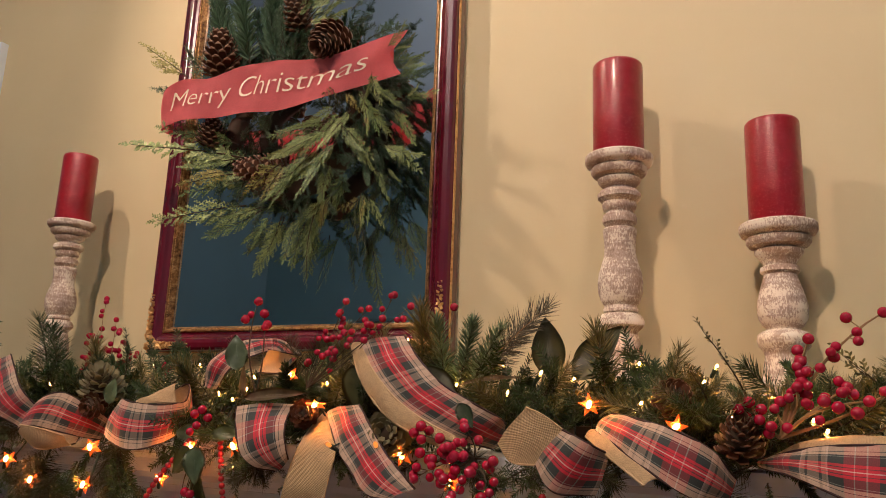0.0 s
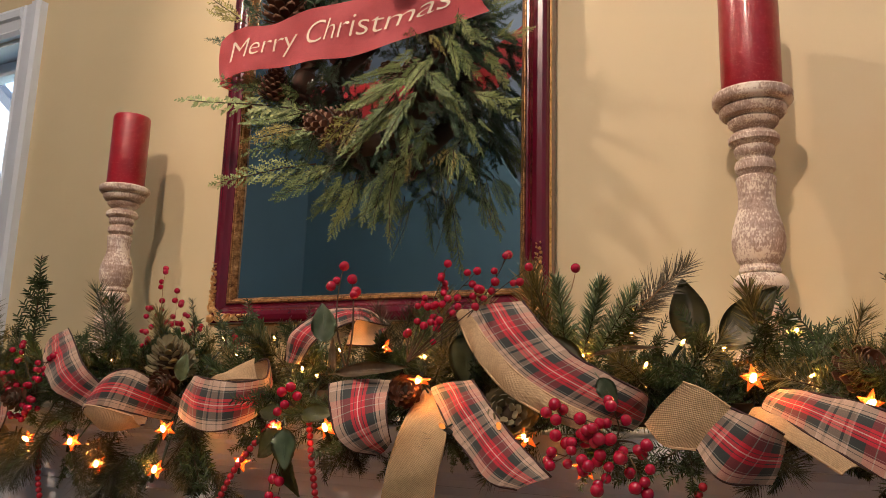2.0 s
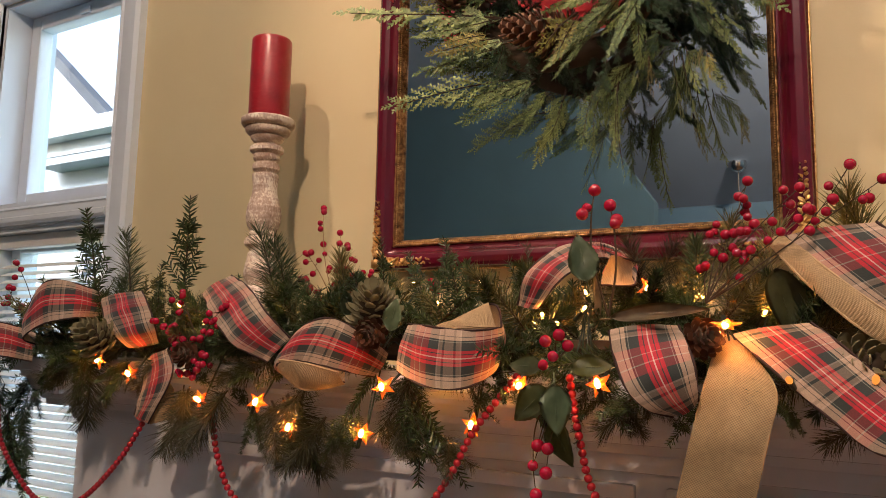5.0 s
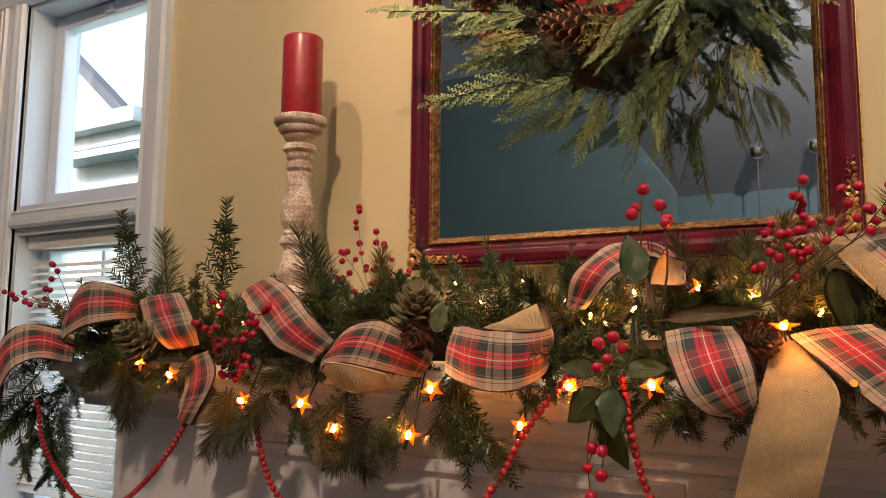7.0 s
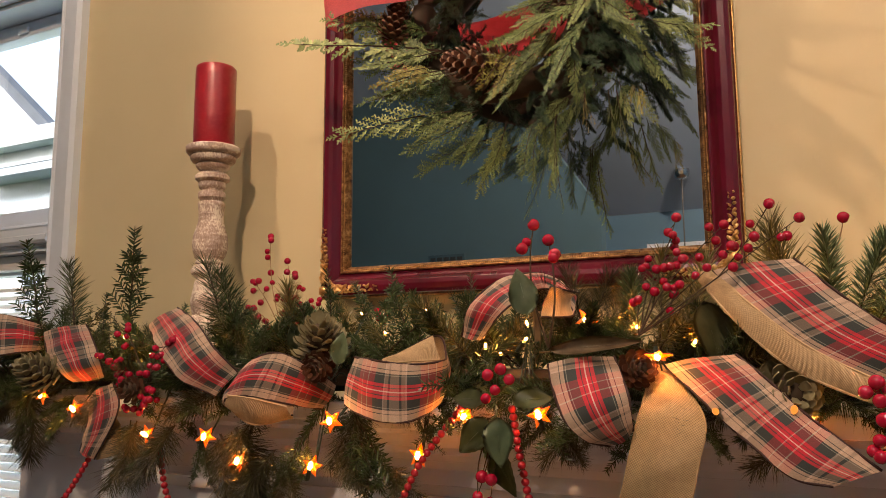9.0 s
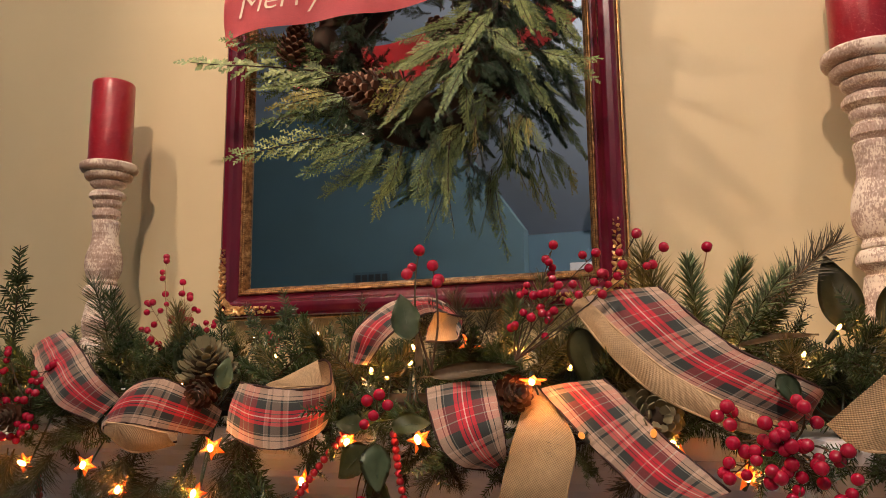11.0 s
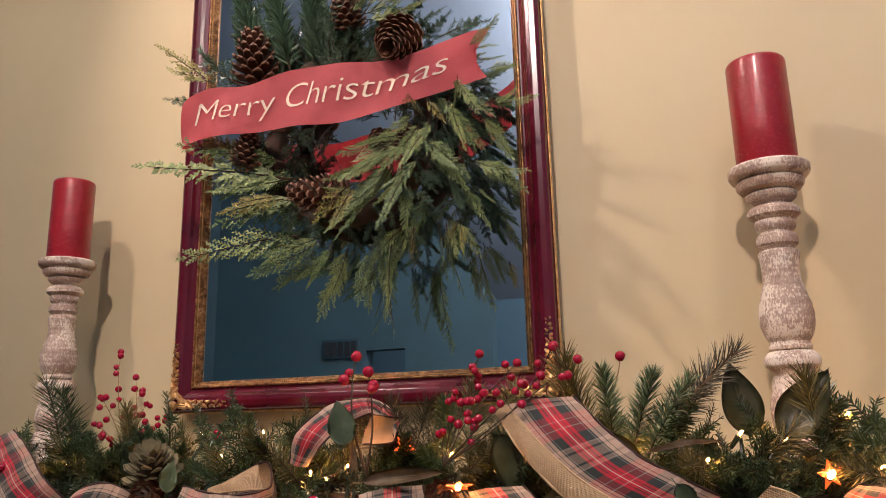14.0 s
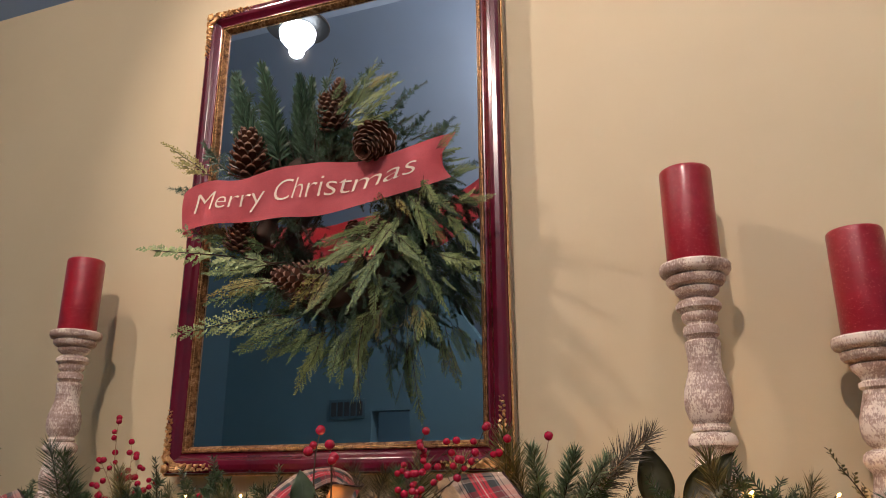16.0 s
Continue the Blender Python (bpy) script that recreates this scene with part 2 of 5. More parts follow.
grass = paint("grass", (0.10, 0.14, 0.05), 0.9, 0.4)


# ---- mesh helpers ----
def rooted(ob):
    while ob.parent:
        ob = ob.parent
    return ob


def link(name, mesh, parent=None, label=""):
    ob = new(name, mesh)
    if parent is not None:
        ob.parent = parent
    if label:
        ob["label"] = label
    return ob


def part(name, bm, material, parent, label="", smooth=True):
    """One mesh under a thing or part. The geometry is given in world metres."""
    bm.transform(Matrix.Translation(-rooted(parent).location))
    mesh = bpy.data.meshes.new(name)
    bm.to_mesh(mesh)
    bm.free()
    mesh.materials.append(material)
    if smooth:
        mesh.shade_smooth()
        mesh.set_sharp_from_angle(angle=radians(38))
    return link(name, mesh, parent, label)


def piece(name, bm, material, label="", category="", group="", kind="", smooth=False):
    """A thing or piece of the setting that is one mesh."""
    mesh = bpy.data.meshes.new(name)
    bm.to_mesh(mesh)
    bm.free()
    mesh.materials.append(material)
    if smooth:
        mesh.shade_smooth()
    return tagged(new(name, mesh), label, category, group, kind)


def thing(name, at, label, category, group="", kind=""):
    ob = new(name)
    ob.empty_display_size = 0.05
    ob.location = at
    return tagged(ob, label, category, group, kind)


def box(x0, x1, y0, y1, z0, z1, bevel=0.0, bm=None):
    bm = bm or bmesh.new()
    made = bmesh.ops.create_cube(bm, size=1, matrix=Matrix.LocRotScale(((x0 + x1) / 2, (y0 + y1) / 2, (z0 + z1) / 2), None, (x1 - x0, y1 - y0, z1 - z0)))
    if bevel:
        edges = list({e for v in made["verts"] for e in v.link_edges})
        bmesh.ops.bevel(bm, geom=edges, offset=bevel, segments=2, affect="EDGES", profile=0.6)
    return bm


def lathe(profile, at, steps=40, wobble=0.0):
    """A turned solid from (radius, height) pairs, its axis upright at a place."""
    bm = bmesh.new()
    rings = []
    for r, z in profile:
        rings.append([bm.verts.new((at[0] + r * math.cos(a) * (1 + wobble * math.sin(3 * a + 40 * z)), at[1] + r * math.sin(a), at[2] + z))
                      for a in (2 * math.pi * i / steps for i in range(steps))])
    for low, high in zip(rings, rings[1:]):
        for i in range(steps):
            j = (i + 1) % steps
            bm.faces.new((low[i], low[j], high[j], high[i]))
    bm.faces.new(rings[-1])
    bm.faces.new(rings[0][::-1])
    bmesh.ops.recalc_face_normals(bm, faces=bm.faces)
    return bm


def spline(points, steps):
    """A smooth line through some places (Catmull-Rom)."""
    pts = [Vector(p) for p in points]
    pts = [2 * pts[0] - pts[1]] + pts + [2 * pts[-1] - pts[-2]]
    out = []
    for i in range(1, len(pts) - 2):
        a, b, c, d = pts[i - 1:i + 3]
        for k in range(steps):
            t = k / steps
            out.append(0.5 * (2 * b + (c - a) * t + (2 * a - 5 * b + 4 * c - d) * t * t + (3 * b - a - 3 * c + d) * t ** 3))
    return out + [pts[-2]]


def tube(line, r, sides=6, taper=1.0, bm=None):
    bm = bm or bmesh.new()
    rings, n = [], len(line)
    up = Vector((0.13, 0.31, 0.94))
    for i, p in enumerate(line):
        d = (Vector(line[min(i + 1, n - 1)]) - Vector(line[max(i - 1, 0)])).normalized()
        u = d.cross(up).normalized() if abs(d.dot(up)) < 0.98 else d.cross(Vector((1, 0, 0))).normalized()
        v = d.cross(u)
        rr = r * (1 + (taper - 1) * i / max(1, n - 1))
        rings.append([bm.verts.new(Vector(p) + rr * (u * math.cos(a) + v * math.sin(a))) for a in (2 * math.pi * k / sides for k in range(sides))])
    for a, b in zip(rings, rings[1:]):
        for i in range(sides):
            j = (i + 1) % sides
            bm.faces.new((a[i], a[j], b[j], b[i]))
    bm.faces.new(rings[0][::-1])
    bm.faces.new(rings[-1])
    return bm


def sweep(profile, line_a, line_b, bm=None):
    """A straight moulding: the profile (pairs out, up) is set at two ends by functions."""
    bm = bm or bmesh.new()
    a, b = [bm.verts.new(line_a(*q)) for q in profile], [bm.verts.new(line_b(*q)) for q in profile]
    n = len(profile)
    for i in range(n):
        j = (i + 1) % n
        bm.faces.new((a[i], a[j], b[j], b[i]))
    bm.faces.new(a[::-1])
    bm.faces.new(b)
    bmesh.ops.recalc_face_normals(bm, faces=bm.faces)
    return bm


# ---- the room ----
WALL = 1.35
X0, X1, YB = -3.95, 1.9, -3.6
W_R, W_L, M_L = -2.20, -2.75, -2.87      # the window's opening and the mullion beside it
W2_L = -3.42
W_TOP, W_MID1, W_MID0, W_BOT = 2.42, 1.80, 1.74, 0.75

for n, (x0, x1, z0, z1) in enumerate(((W_R, X1, 0, 3.0), (X0, W2_L, 0, 3.0), (W2_L, W_R, W_TOP, 3.0), (W2_L, W_R, 0, W_BOT))):
    piece(f"wall_north_{n + 1}", box(x0, x1, WALL, WALL + 0.16, z0, z1), wall_cream, kind="structure")
# the west wall's shade is in its darker slate colour
piece("wall_west", box(X0 - 0.15, X0, YB, WALL, 0, 5.0), slate_shaded, kind="structure")
piece("wall_east", box(X1, X1 + 0.15, YB, WALL, 0, 5.0), wall_slate, kind="structure")
piece("wall_south", box(X0, X1, YB - 0.15, YB, 0, 5.0), wall_slate, kind="structure")
YI = -2.34                                # a partition with a doorway, nearer than the far wall
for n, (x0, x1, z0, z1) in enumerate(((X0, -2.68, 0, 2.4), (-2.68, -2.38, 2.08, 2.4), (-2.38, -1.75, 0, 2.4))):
    piece(f"wall_partition_{n + 1}", box(x0, x1, YI - 0.12, YI, z0, z1), slate_dimmed, kind="structure")
bm = bmesh.new()
va = [bm.verts.new((x, YI, z)) for x, z in ((X0, 2.4), (-1.75, 2.4), (-2.5, 3.48), (X0, 3.48))]
vb = [bm.verts.new((v.co.x, YI - 0.12, v.co.z)) for v in va]
bm.faces.new(va)
bm.faces.new(vb[::-1])
for i in range(4):
    bm.faces.new((va[i], vb[i], vb[(i + 1) % 4], va[(i + 1) % 4]))
bmesh.ops.recalc_face_normals(bm, faces=bm.faces)
piece("wall_partition_4", bm, slate_dimmed, kind="structure")
piece("floor", box(X0 - 0.1, X1 + 0.1, YB - 1.6, WALL + 0.16, -0.1, 0), floor_wood, kind="structure")
bm = bmesh.new()
for prof in (((WALL + 0.16, 2.80), (-0.9, 4.35), (-0.9, 4.47), (WALL + 0.16, 2.92)), ((-0.9, 4.35), (YB - 0.15, 2.48), (YB - 0.15, 2.60), (-0.9, 4.47))):
    vs = [[bm.verts.new((x, y, z)) for y, z in prof] for x in (X0 - 0.1, X1 + 0.1)]
    bm.faces.new(vs[0])
    bm.faces.new(vs[1][::-1])
    for i in range(4):
        j = (i + 1) % 4
        bm.faces.new((vs[0][i], vs[1][i], vs[1][j], vs[0][j]))
bmesh.ops.recalc_face_normals(bm, faces=bm.faces)
piece("ceiling", bm, ceiling_blue_cast, kind="structure")

# a pale rail on the far wall and a vent in the partition, seen in the mirror
piece("picture_rail", box(-1.7, X1, YB, YB + 0.03, 2.20, 2.32, 0.004), trim_cool_cast, kind="structure")
vent = thing("wall_vent", (-2.86, YI, 2.10), "dark return air vent high on the slate wall", "vent")
part("frame", box(-3.02, -2.73, YI, YI + 0.012, 2.03, 2.17, 0.003), slate_shaded, vent)
# solid dark bars drawn for the shaded gaps of the grille
for i in range(5):
    part("slot", box(-3.0 + i * 0.053, -2.96 + i * 0.053, YI + 0.006, YI + 0.016, 2.05, 2.15), slot_shade, vent, smooth=False)
hang = thing("hanging_rod_light", (-1.36, -3.24, 2.83), "chrome ceiling canopy with a thin drop rod", "lamp")
part("canopy", lathe([(0.02, -0.05), (0.05, -0.03), (0.06, 0.0), (0.06, 0.03)], (-1.36, -3.24, 2.79), 20), chrome, hang)
part("rod", tube([(-1.36, -3.24, 2.78), (-1.36, -3.24, 2.2)], 0.005), metal_dark, hang)
tagged(hang, group="drop rods")
copy_thing(hang, pose(-0.98, -3.24, 2.83))

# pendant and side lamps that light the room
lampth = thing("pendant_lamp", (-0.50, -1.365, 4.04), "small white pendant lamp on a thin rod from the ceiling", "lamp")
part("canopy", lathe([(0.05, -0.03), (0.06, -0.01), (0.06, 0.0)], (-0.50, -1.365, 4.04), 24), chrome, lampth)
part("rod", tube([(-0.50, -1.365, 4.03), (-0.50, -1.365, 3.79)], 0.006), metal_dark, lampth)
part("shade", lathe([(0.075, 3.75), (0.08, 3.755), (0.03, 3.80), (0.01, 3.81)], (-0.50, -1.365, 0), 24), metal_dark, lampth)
lampth = thing("ceiling_fan_light", (-1.735, 0.36, 3.52), "round glass ceiling light with a dark ring, switched on", "ceiling light")
part("stem", tube([(-1.735, 0.36, 3.52), (-1.735, 0.36, 3.38)], 0.03, 16), metal_dark, lampth)
part("glass_dome", lathe([(0.02, -0.10), (0.05, -0.088), (0.070, -0.06), (0.075, -0.03), (0.065, -0.01)], (-1.735, 0.36, 3.36), 28), lamp_glow, lampth)
part("ring", lathe([(0.125, -0.012), (0.13, -0.008), (0.13, 0.0), (0.125, 0.004), (0.078, 0.004), (0.078, -0.012)], (-1.735, 0.36, 3.36), 32), metal_dark, lampth)
copy_thing(lampth, pose(0.01, 0.38, 3.52))



# ---- the windows ----
def casing_profile(w, d):
    return [(0, 0), (w, 0), (w, d * 0.75), (w * 0.86, d), (w * 0.62, d), (w * 0.55, d * 0.72), (w * 0.22, d * 0.66), (w * 0.14, d * 0.8), (0, d * 0.55)]


def upright(name, x, side, w, d, z0, z1):
    bm = sweep(casing_profile(w, d), lambda o, u: (x + side * o, WALL - u, z0), lambda o, u: (x + side * o, WALL - u, z1))
    return piece(name, bm, trim_cool_cast, kind="structure")


def level(name, z, side, w, d, x0, x1):
    bm = sweep(casing_profile(w, d), lambda o, u: (x0, WALL - u, z + side * o), lambda o, u: (x1, WALL - u, z + side * o))
    return piece(name, bm, trim_cool_cast, kind="structure")


upright("trim_1", W_R, 1, 0.085, 0.028, W_BOT - 0.08, W_TOP + 0.085)
level("trim_2", W_TOP, 1, 0.085, 0.027, W2_L - 0.08, W_R)
piece("mullion", box(M_L, W_L, WALL - 0.012, WALL + 0.15, W_BOT, W_TOP, 0.004), trim_cool_cast, kind="structure")
upright("trim_3", W_L, -1, 0.045, 0.030, W_BOT, W_TOP)
upright("trim_4", M_L, 1, 0.045, 0.030, W_BOT, W_TOP)
upright("trim_5", W2_L, -1, 0.085, 0.028, W_BOT - 0.08, W_TOP + 0.085)
for k, (a, b) in enumerate(((W_L, W_R), (W2_L, M_L))):
    piece(f"transom_{k + 1}", box(a, b, WALL - 0.004, WALL + 0.15, W_MID0, W_MID1, 0.004), trim_cool_cast, kind="structure")
    level(f"trim_{6 + k}", W_MID1 - 0.004, -1, 0.05, 0.022, a, b)
    for z0, z1, nm in ((W_MID1, W_TOP, "upper"), (W_BOT, W_MID0, "lower")):
        win = thing(f"window_{2 * k + (1 if nm == 'upper' else 2)}", ((a + b) / 2, WALL + 0.1, z0), "white wooden casement window with a single pane", "window", kind="structure")
        for x0, x1, c0, c1 in ((a, a + 0.012, z0, z1), (b - 0.012, b, z0, z1), (a + 0.012, b - 0.012, z1 - 0.012, z1), (a + 0.012, b - 0.012, z0, z0 + 0.012)):
            part("jamb", box(x0, x1, WALL + 0.002, WALL + 0.158, c0, c1), trim_cool_cast, win, smooth=False)
        e, y0, y1 = 0.058, WALL + 0.075, WALL + 0.118
        for x0, x1, c0, c1 in ((a + 0.014, a + e, z0 + 0.014, z1 - 0.014), (b - e, b - 0.014, z0 + 0.014, z1 - 0.014), (a + e, b - e, z1 - e, z1 - 0.014), (a + e, b - e, z0 + 0.014, z0 + e)):
            part("sash_rail", box(x0, x1, y0, y1, c0, c1, 0.005), trim_cool_cast, win, smooth=False)
        pane = part("pane", box(a + e - 0.004, b - e + 0.004, WALL + 0.094, WALL + 0.099, z0 + e - 0.004, z1 - e + 0.004), glass, win, smooth=False)
        pane.visible_shadow = False
        if nm == "upper":
            part("latch", box((a + b) / 2 - 0.02, (a + b) / 2 + 0.02, y0 - 0.008, y0, z1 - 0.05, z1 - 0.03, 0.003), trim_cool_cast, win)
        else:
            blind = thing("window_blind", ((a + b) / 2, WALL + 0.05, z1), "white slatted blind lowered in the window, slats open", "blind", "window blinds")
            part("headrail", box(a + 0.02, b - 0.02, WALL + 0.03, WALL + 0.065, z1 - 0.05, z1 - 0.014, 0.003), blind_white, blind)
            slat = bmesh.new()
            bmesh.ops.create_cube(slat, size=1, matrix=Matrix.LocRotScale((0, 0, 0), Euler((radians(28), 0, 0)), (b - a - 0.05, 0.025, 0.0012)))
            mesh = bpy.data.meshes.new("slat")
            slat.to_mesh(mesh)
            slat.free()
            mesh.materials.append(blind_white)
            for i in range(30):
                s = link("slat", mesh, blind)
                s.location = (0, 0, -0.10 - i * 0.0215)

# ---- outside ----
piece("ground", box(-60, 60, WALL + 0.17, 90, -0.6, -0.5), grass, kind="structure")
house = thing("neighbour_house", (-9.2, 6.4, -0.5), "pale sided house with a dark shingled gable and white eaves", "house")
part("wall", box(-12.5, -8.1, 6.4, 10, -0.5, 3.9), siding, house, smooth=False)


def rake(y0, y1, drop, thick):
    """A board along the sloping edge of the roof."""
    bm = bmesh.new()
    va = [bm.verts.new((x, y0, z - drop)) for x, z in ((-11.3, 6.42), (-7.9, 3.66), (-7.9, 3.66 - thick), (-11.3, 6.42 - thick))]
    vb = [bm.verts.new((v.co.x, y1, v.co.z)) for v in va]
    for i in range(4):
        j = (i + 1) % 4
        bm.faces.new((va[i], va[j], vb[j], vb[i]))
    bm.faces.new(va)
    bm.faces.new(vb[::-1])
    bmesh.ops.recalc_face_normals(bm, faces=bm.faces)
    return bm


part("roof", rake(5.9, 6.06, 0.0, 0.16), shingle, house, smooth=False)
part("rake_board", rake(5.93, 6.0, 0.142, 0.30), house_trim, house, smooth=False)
part("gable", rake(6.1, 6.3, 0.30, 1.4), siding, house, smooth=False)
part("gutter", box(-9.75, -7.9, 5.55, 5.75, 3.86, 4.05, 0.03), house_trim, house)
part("fascia", box(-9.7, -7.9, 5.76, 6.05, 3.70, 3.98, 0.01), house_trim, house)
part("soffit", box(-9.7, -7.9, 5.76, 6.4, 3.60, 3.69), siding, house)
for i in range(3):
    part("window", box(-9.9 + i * 0.62, -9.45 + i * 0.62, 6.36, 6.4, 2.2, 3.35), house_trim, house, "pale window")
brickw = thing("brick_wing", (-5.6, 3.6, -0.5), "red brick wall of the wing outside the window", "wall")
part("mortar_bed", box(-9.2, -6.86, 3.6, 3.9, -0.5, 4.2), mortar, brickw, smooth=False)
bm = bmesh.new()
box(-0.098, 0.098, -0.012, 0.012, -0.0275, 0.0275, 0.004, bm)
bmesh_brick = bpy.data.meshes.new("brick")
bm.to_mesh(bmesh_brick)
bm.free()
bmesh_brick.materials.append(brick_red)
for r in range(26):
    for c in range(8):
        b = link("brick", bmesh_brick, brickw)
        b.location = (Vector((-8.62 + c * 0.208 + (r % 2) * 0.104, 3.592, 1.85 + r * 0.066)) - brickw.location)

# ---- the mantel ----
MT, MF = 1.40, 1.05                       # height of the shelf and its front
ML, MR = -2.08, 0.42
mantel = thing("mantel", ((ML + MR) / 2, 1.2, 0), "white painted wooden fireplace mantel with a moulded shelf", "mantel")
part("shelf", box(ML, MR, MF, WALL, MT - 0.028, MT, 0.006), mantel_blue_cast, mantel)
crown = [(0, 0), (0.012, 0), (0.016, -0.010), (0.030, -0.018), (0.040, -0.036), (0.058, -0.048), (0.062, -0.058), (0.074, -0.060), (0.076, -0.072), (0.30, -0.072), (0.30, 0)]
part("crown_moulding", sweep([(a, b) for a, b in crown], lambda o, u: (ML + 0.012, MF + 0.008 + o, MT - 0.028 + u), lambda o, u: (MR - 0.012, MF + 0.008 + o, MT - 0.028 + u)), mantel_blue_cast, mantel, smooth=False)
part("frieze", box(ML + 0.10, MR - 0.10, 1.15, WALL, 1.0, MT - 0.10), mantel_blue_cast, mantel, smooth=False)
part("frieze_bead", box(ML + 0.09, MR - 0.09, 1.14, 1.15, MT - 0.125, MT - 0.10, 0.004), mantel_blue_cast, mantel)
for x0 in (ML + 0.10, MR - 0.36):
    part("pilaster", box(x0, x0 + 0.26, 1.13, WALL, 0, 1.0, 0.006), mantel_blue_cast, mantel)
    part("panel", box(x0 + 0.05, x0 + 0.21, 1.118, 1.13, 0.15, 0.93, 0.006), mantel_blue_cast, mantel)
for x0, x1 in ((ML + 0.42, -0.82), (-0.78, MR - 0.42)):
    for c0, c1, a, b in ((1.04, 1.06, x0, x1), (1.24, 1.26, x0, x1)):
        part("panel_mould", box(a, b, 1.138, 1.15, c0, c1, 0.004), mantel_blue_cast, mantel)

# ---- candlesticks ----
CUP = [(0.010, 0.0), (0.0512, 0.0), (0.0535, -0.003), (0.0535, -0.012), (0.0505, -0.0175), (0.0450, -0.0200), (0.0415, -0.0212), (0.0445, -0.0240), (0.0440, -0.0305), (0.0400, -0.0360), (0.0330, -0.0385), (0.0295, -0.0400),
       (0.0335, -0.0425), (0.0328, -0.0475), (0.0300, -0.053)]
TALL = CUP[:-1] + [(0.0280, -0.053), (0.0205, -0.057), (0.0205, -0.060), (0.0290, -0.0625), (0.0338, -0.069), (0.0335, -0.076), (0.0285, -0.081), (0.0255, -0.083), (0.0270, -0.088), (0.0250, -0.096), (0.0205, -0.100), (0.0205, -0.103),
                   (0.0250, -0.105), (0.0268, -0.111), (0.0262, -0.119), (0.0215, -0.124), (0.0200, -0.127), (0.0250, -0.129), (0.0266, -0.133), (0.0256, -0.138), (0.0248, -0.146), (0.0238, -0.160), (0.0245, -0.174), (0.0285, -0.190), (0.0328, -0.206),
                   (0.0346, -0.222), (0.0338, -0.237), (0.0295, -0.252), (0.0245, -0.260), (0.0250, -0.263), (0.0268, -0.266), (0.0262, -0.270), (0.0225, -0.272), (0.0290, -0.274), (0.0330, -0.279), (0.0352, -0.286), (0.0340, -0.293), (0.0285, -0.298), (0.0245, -0.303),
                   (0.0240, -0.307), (0.0265, -0.309), (0.0290, -0.325), (0.0335, -0.350), (0.0320, -0.372), (0.0285, -0.385), (0.0340, -0.392), (0.0400, -0.402), (0.0420, -0.415), (0.0410, -0.425), (0.0460, -0.440), (0.0540, -0.455), (0.0560, -0.470)]
SHORT = CUP[:-1] + [(0.0285, -0.054), (0.0235, -0.060), (0.0215, -0.066), (0.0262, -0.069), (0.0266, -0.076), (0.0222, -0.080), (0.0245, -0.090), (0.0290, -0.106), (0.0330, -0.122), (0.0342, -0.135), (0.0325, -0.148), (0.0275, -0.158),
               (0.0235, -0.162), (0.0225, -0.165), (0.0300, -0.168), (0.0350, -0.173), (0.0365, -0.181), (0.0340, -0.190), (0.0280, -0.197), (0.0265, -0.204), (0.0300, -0.225), (0.0335, -0.250), (0.0320, -0.275), (0.0290, -0.290), (0.0400, -0.300),
               (0.0420, -0.312), (0.0470, -0.325), (0.0550, -0.338), (0.0560, -0.352)]


def candlestick(x, y, cup, profile, label, r, h, lean, squash=1.0, girth=1.0):
    profile = [(a * girth, b * squash) for a, b in profile]
    drop = cup - MT
    low = -profile[-1][1]
    prof = profile + [(0.0575, -drop)] if drop > low else [(a, max(b, -drop)) for a, b in profile]
    fine = []
    for (r0, z0), (r1, z1) in zip(prof, prof[1:]):
        fine += [(r0, z0)] if abs(z1 - z0) < 0.008 else [(r0, z0), (0.5 * (r0 + r1), 0.5 * (z0 + z1))]
    fine.append(prof[-1])
    st = thing("candlestick", (x, y, MT), label, "candlestick", "candlesticks on the mantel")
    foot = next(k for k, q in enumerate(fine) if q[1] < 0.72 * -drop)
    for name, bit in (("cup", fine[:11]), ("post", fine[10:foot + 1]), ("foot", fine[foot:])):
        part(name, lathe([(a, b + cup) for a, b in bit[::-1]], (x, y, 0), 44, 0.006), wood_washed, st)
    ca = thing("pillar_candle", (x, y, cup), "deep red glittery pillar candle on a wooden candlestick", "candle", "pillar candles")
    ca.rotation_euler = (0, radians(lean), 0)
    part("wax", lathe([(0.001, 0.0005), (r * 0.97, 0.0005), (r, 0.003), (r * 1.003, h * 0.4), (r, h - 0.006), (r * 0.985, h - 0.002), (r * 0.95, h), (r * 0.90, h - 0.002), (r * 0.80, h - 0.006), (0.004, h - 0.010)],
                      (x, y, cup), 48, 0.004), candle_wax, ca)
    part("wick", tube([(x, y, cup + h - 0.011), (x + 0.001, y, cup + h - 0.004), (x + 0.002, y, cup + h - 0.001)], 0.0012), stitch, ca)


candlestick(-1.578, 1.235, 1.880, TALL, "tall whitewashed turned wooden candlestick on the mantel", 0.0402, 0.166, 0.0, 0.87)
candlestick(-0.263, 1.250, 1.901, TALL, "tall whitewashed turned wooden candlestick beside the mirror", 0.0432, 0.168, 0.0, 1.0, 1.07)
candlestick(-0.020, 1.257, 1.764, SHORT, "short whitewashed turned wooden candlestick on the mantel", 0.0412, 0.168, 0.0, 1.0, 1.07)

# ---- the mirror ----
OX0, OX1, OZ0, OZ1 = -1.365, -0.599, 1.572, 2.692
FR = 0.060
FF, GL = 1.296, 1.3205                     # front of the frame, face of the glass
mirror = thing("wall_mirror", ((OX0 + OX1) / 2, WALL, OZ0), "mirror in a dark red lacquered frame with gilt corners", "mirror")
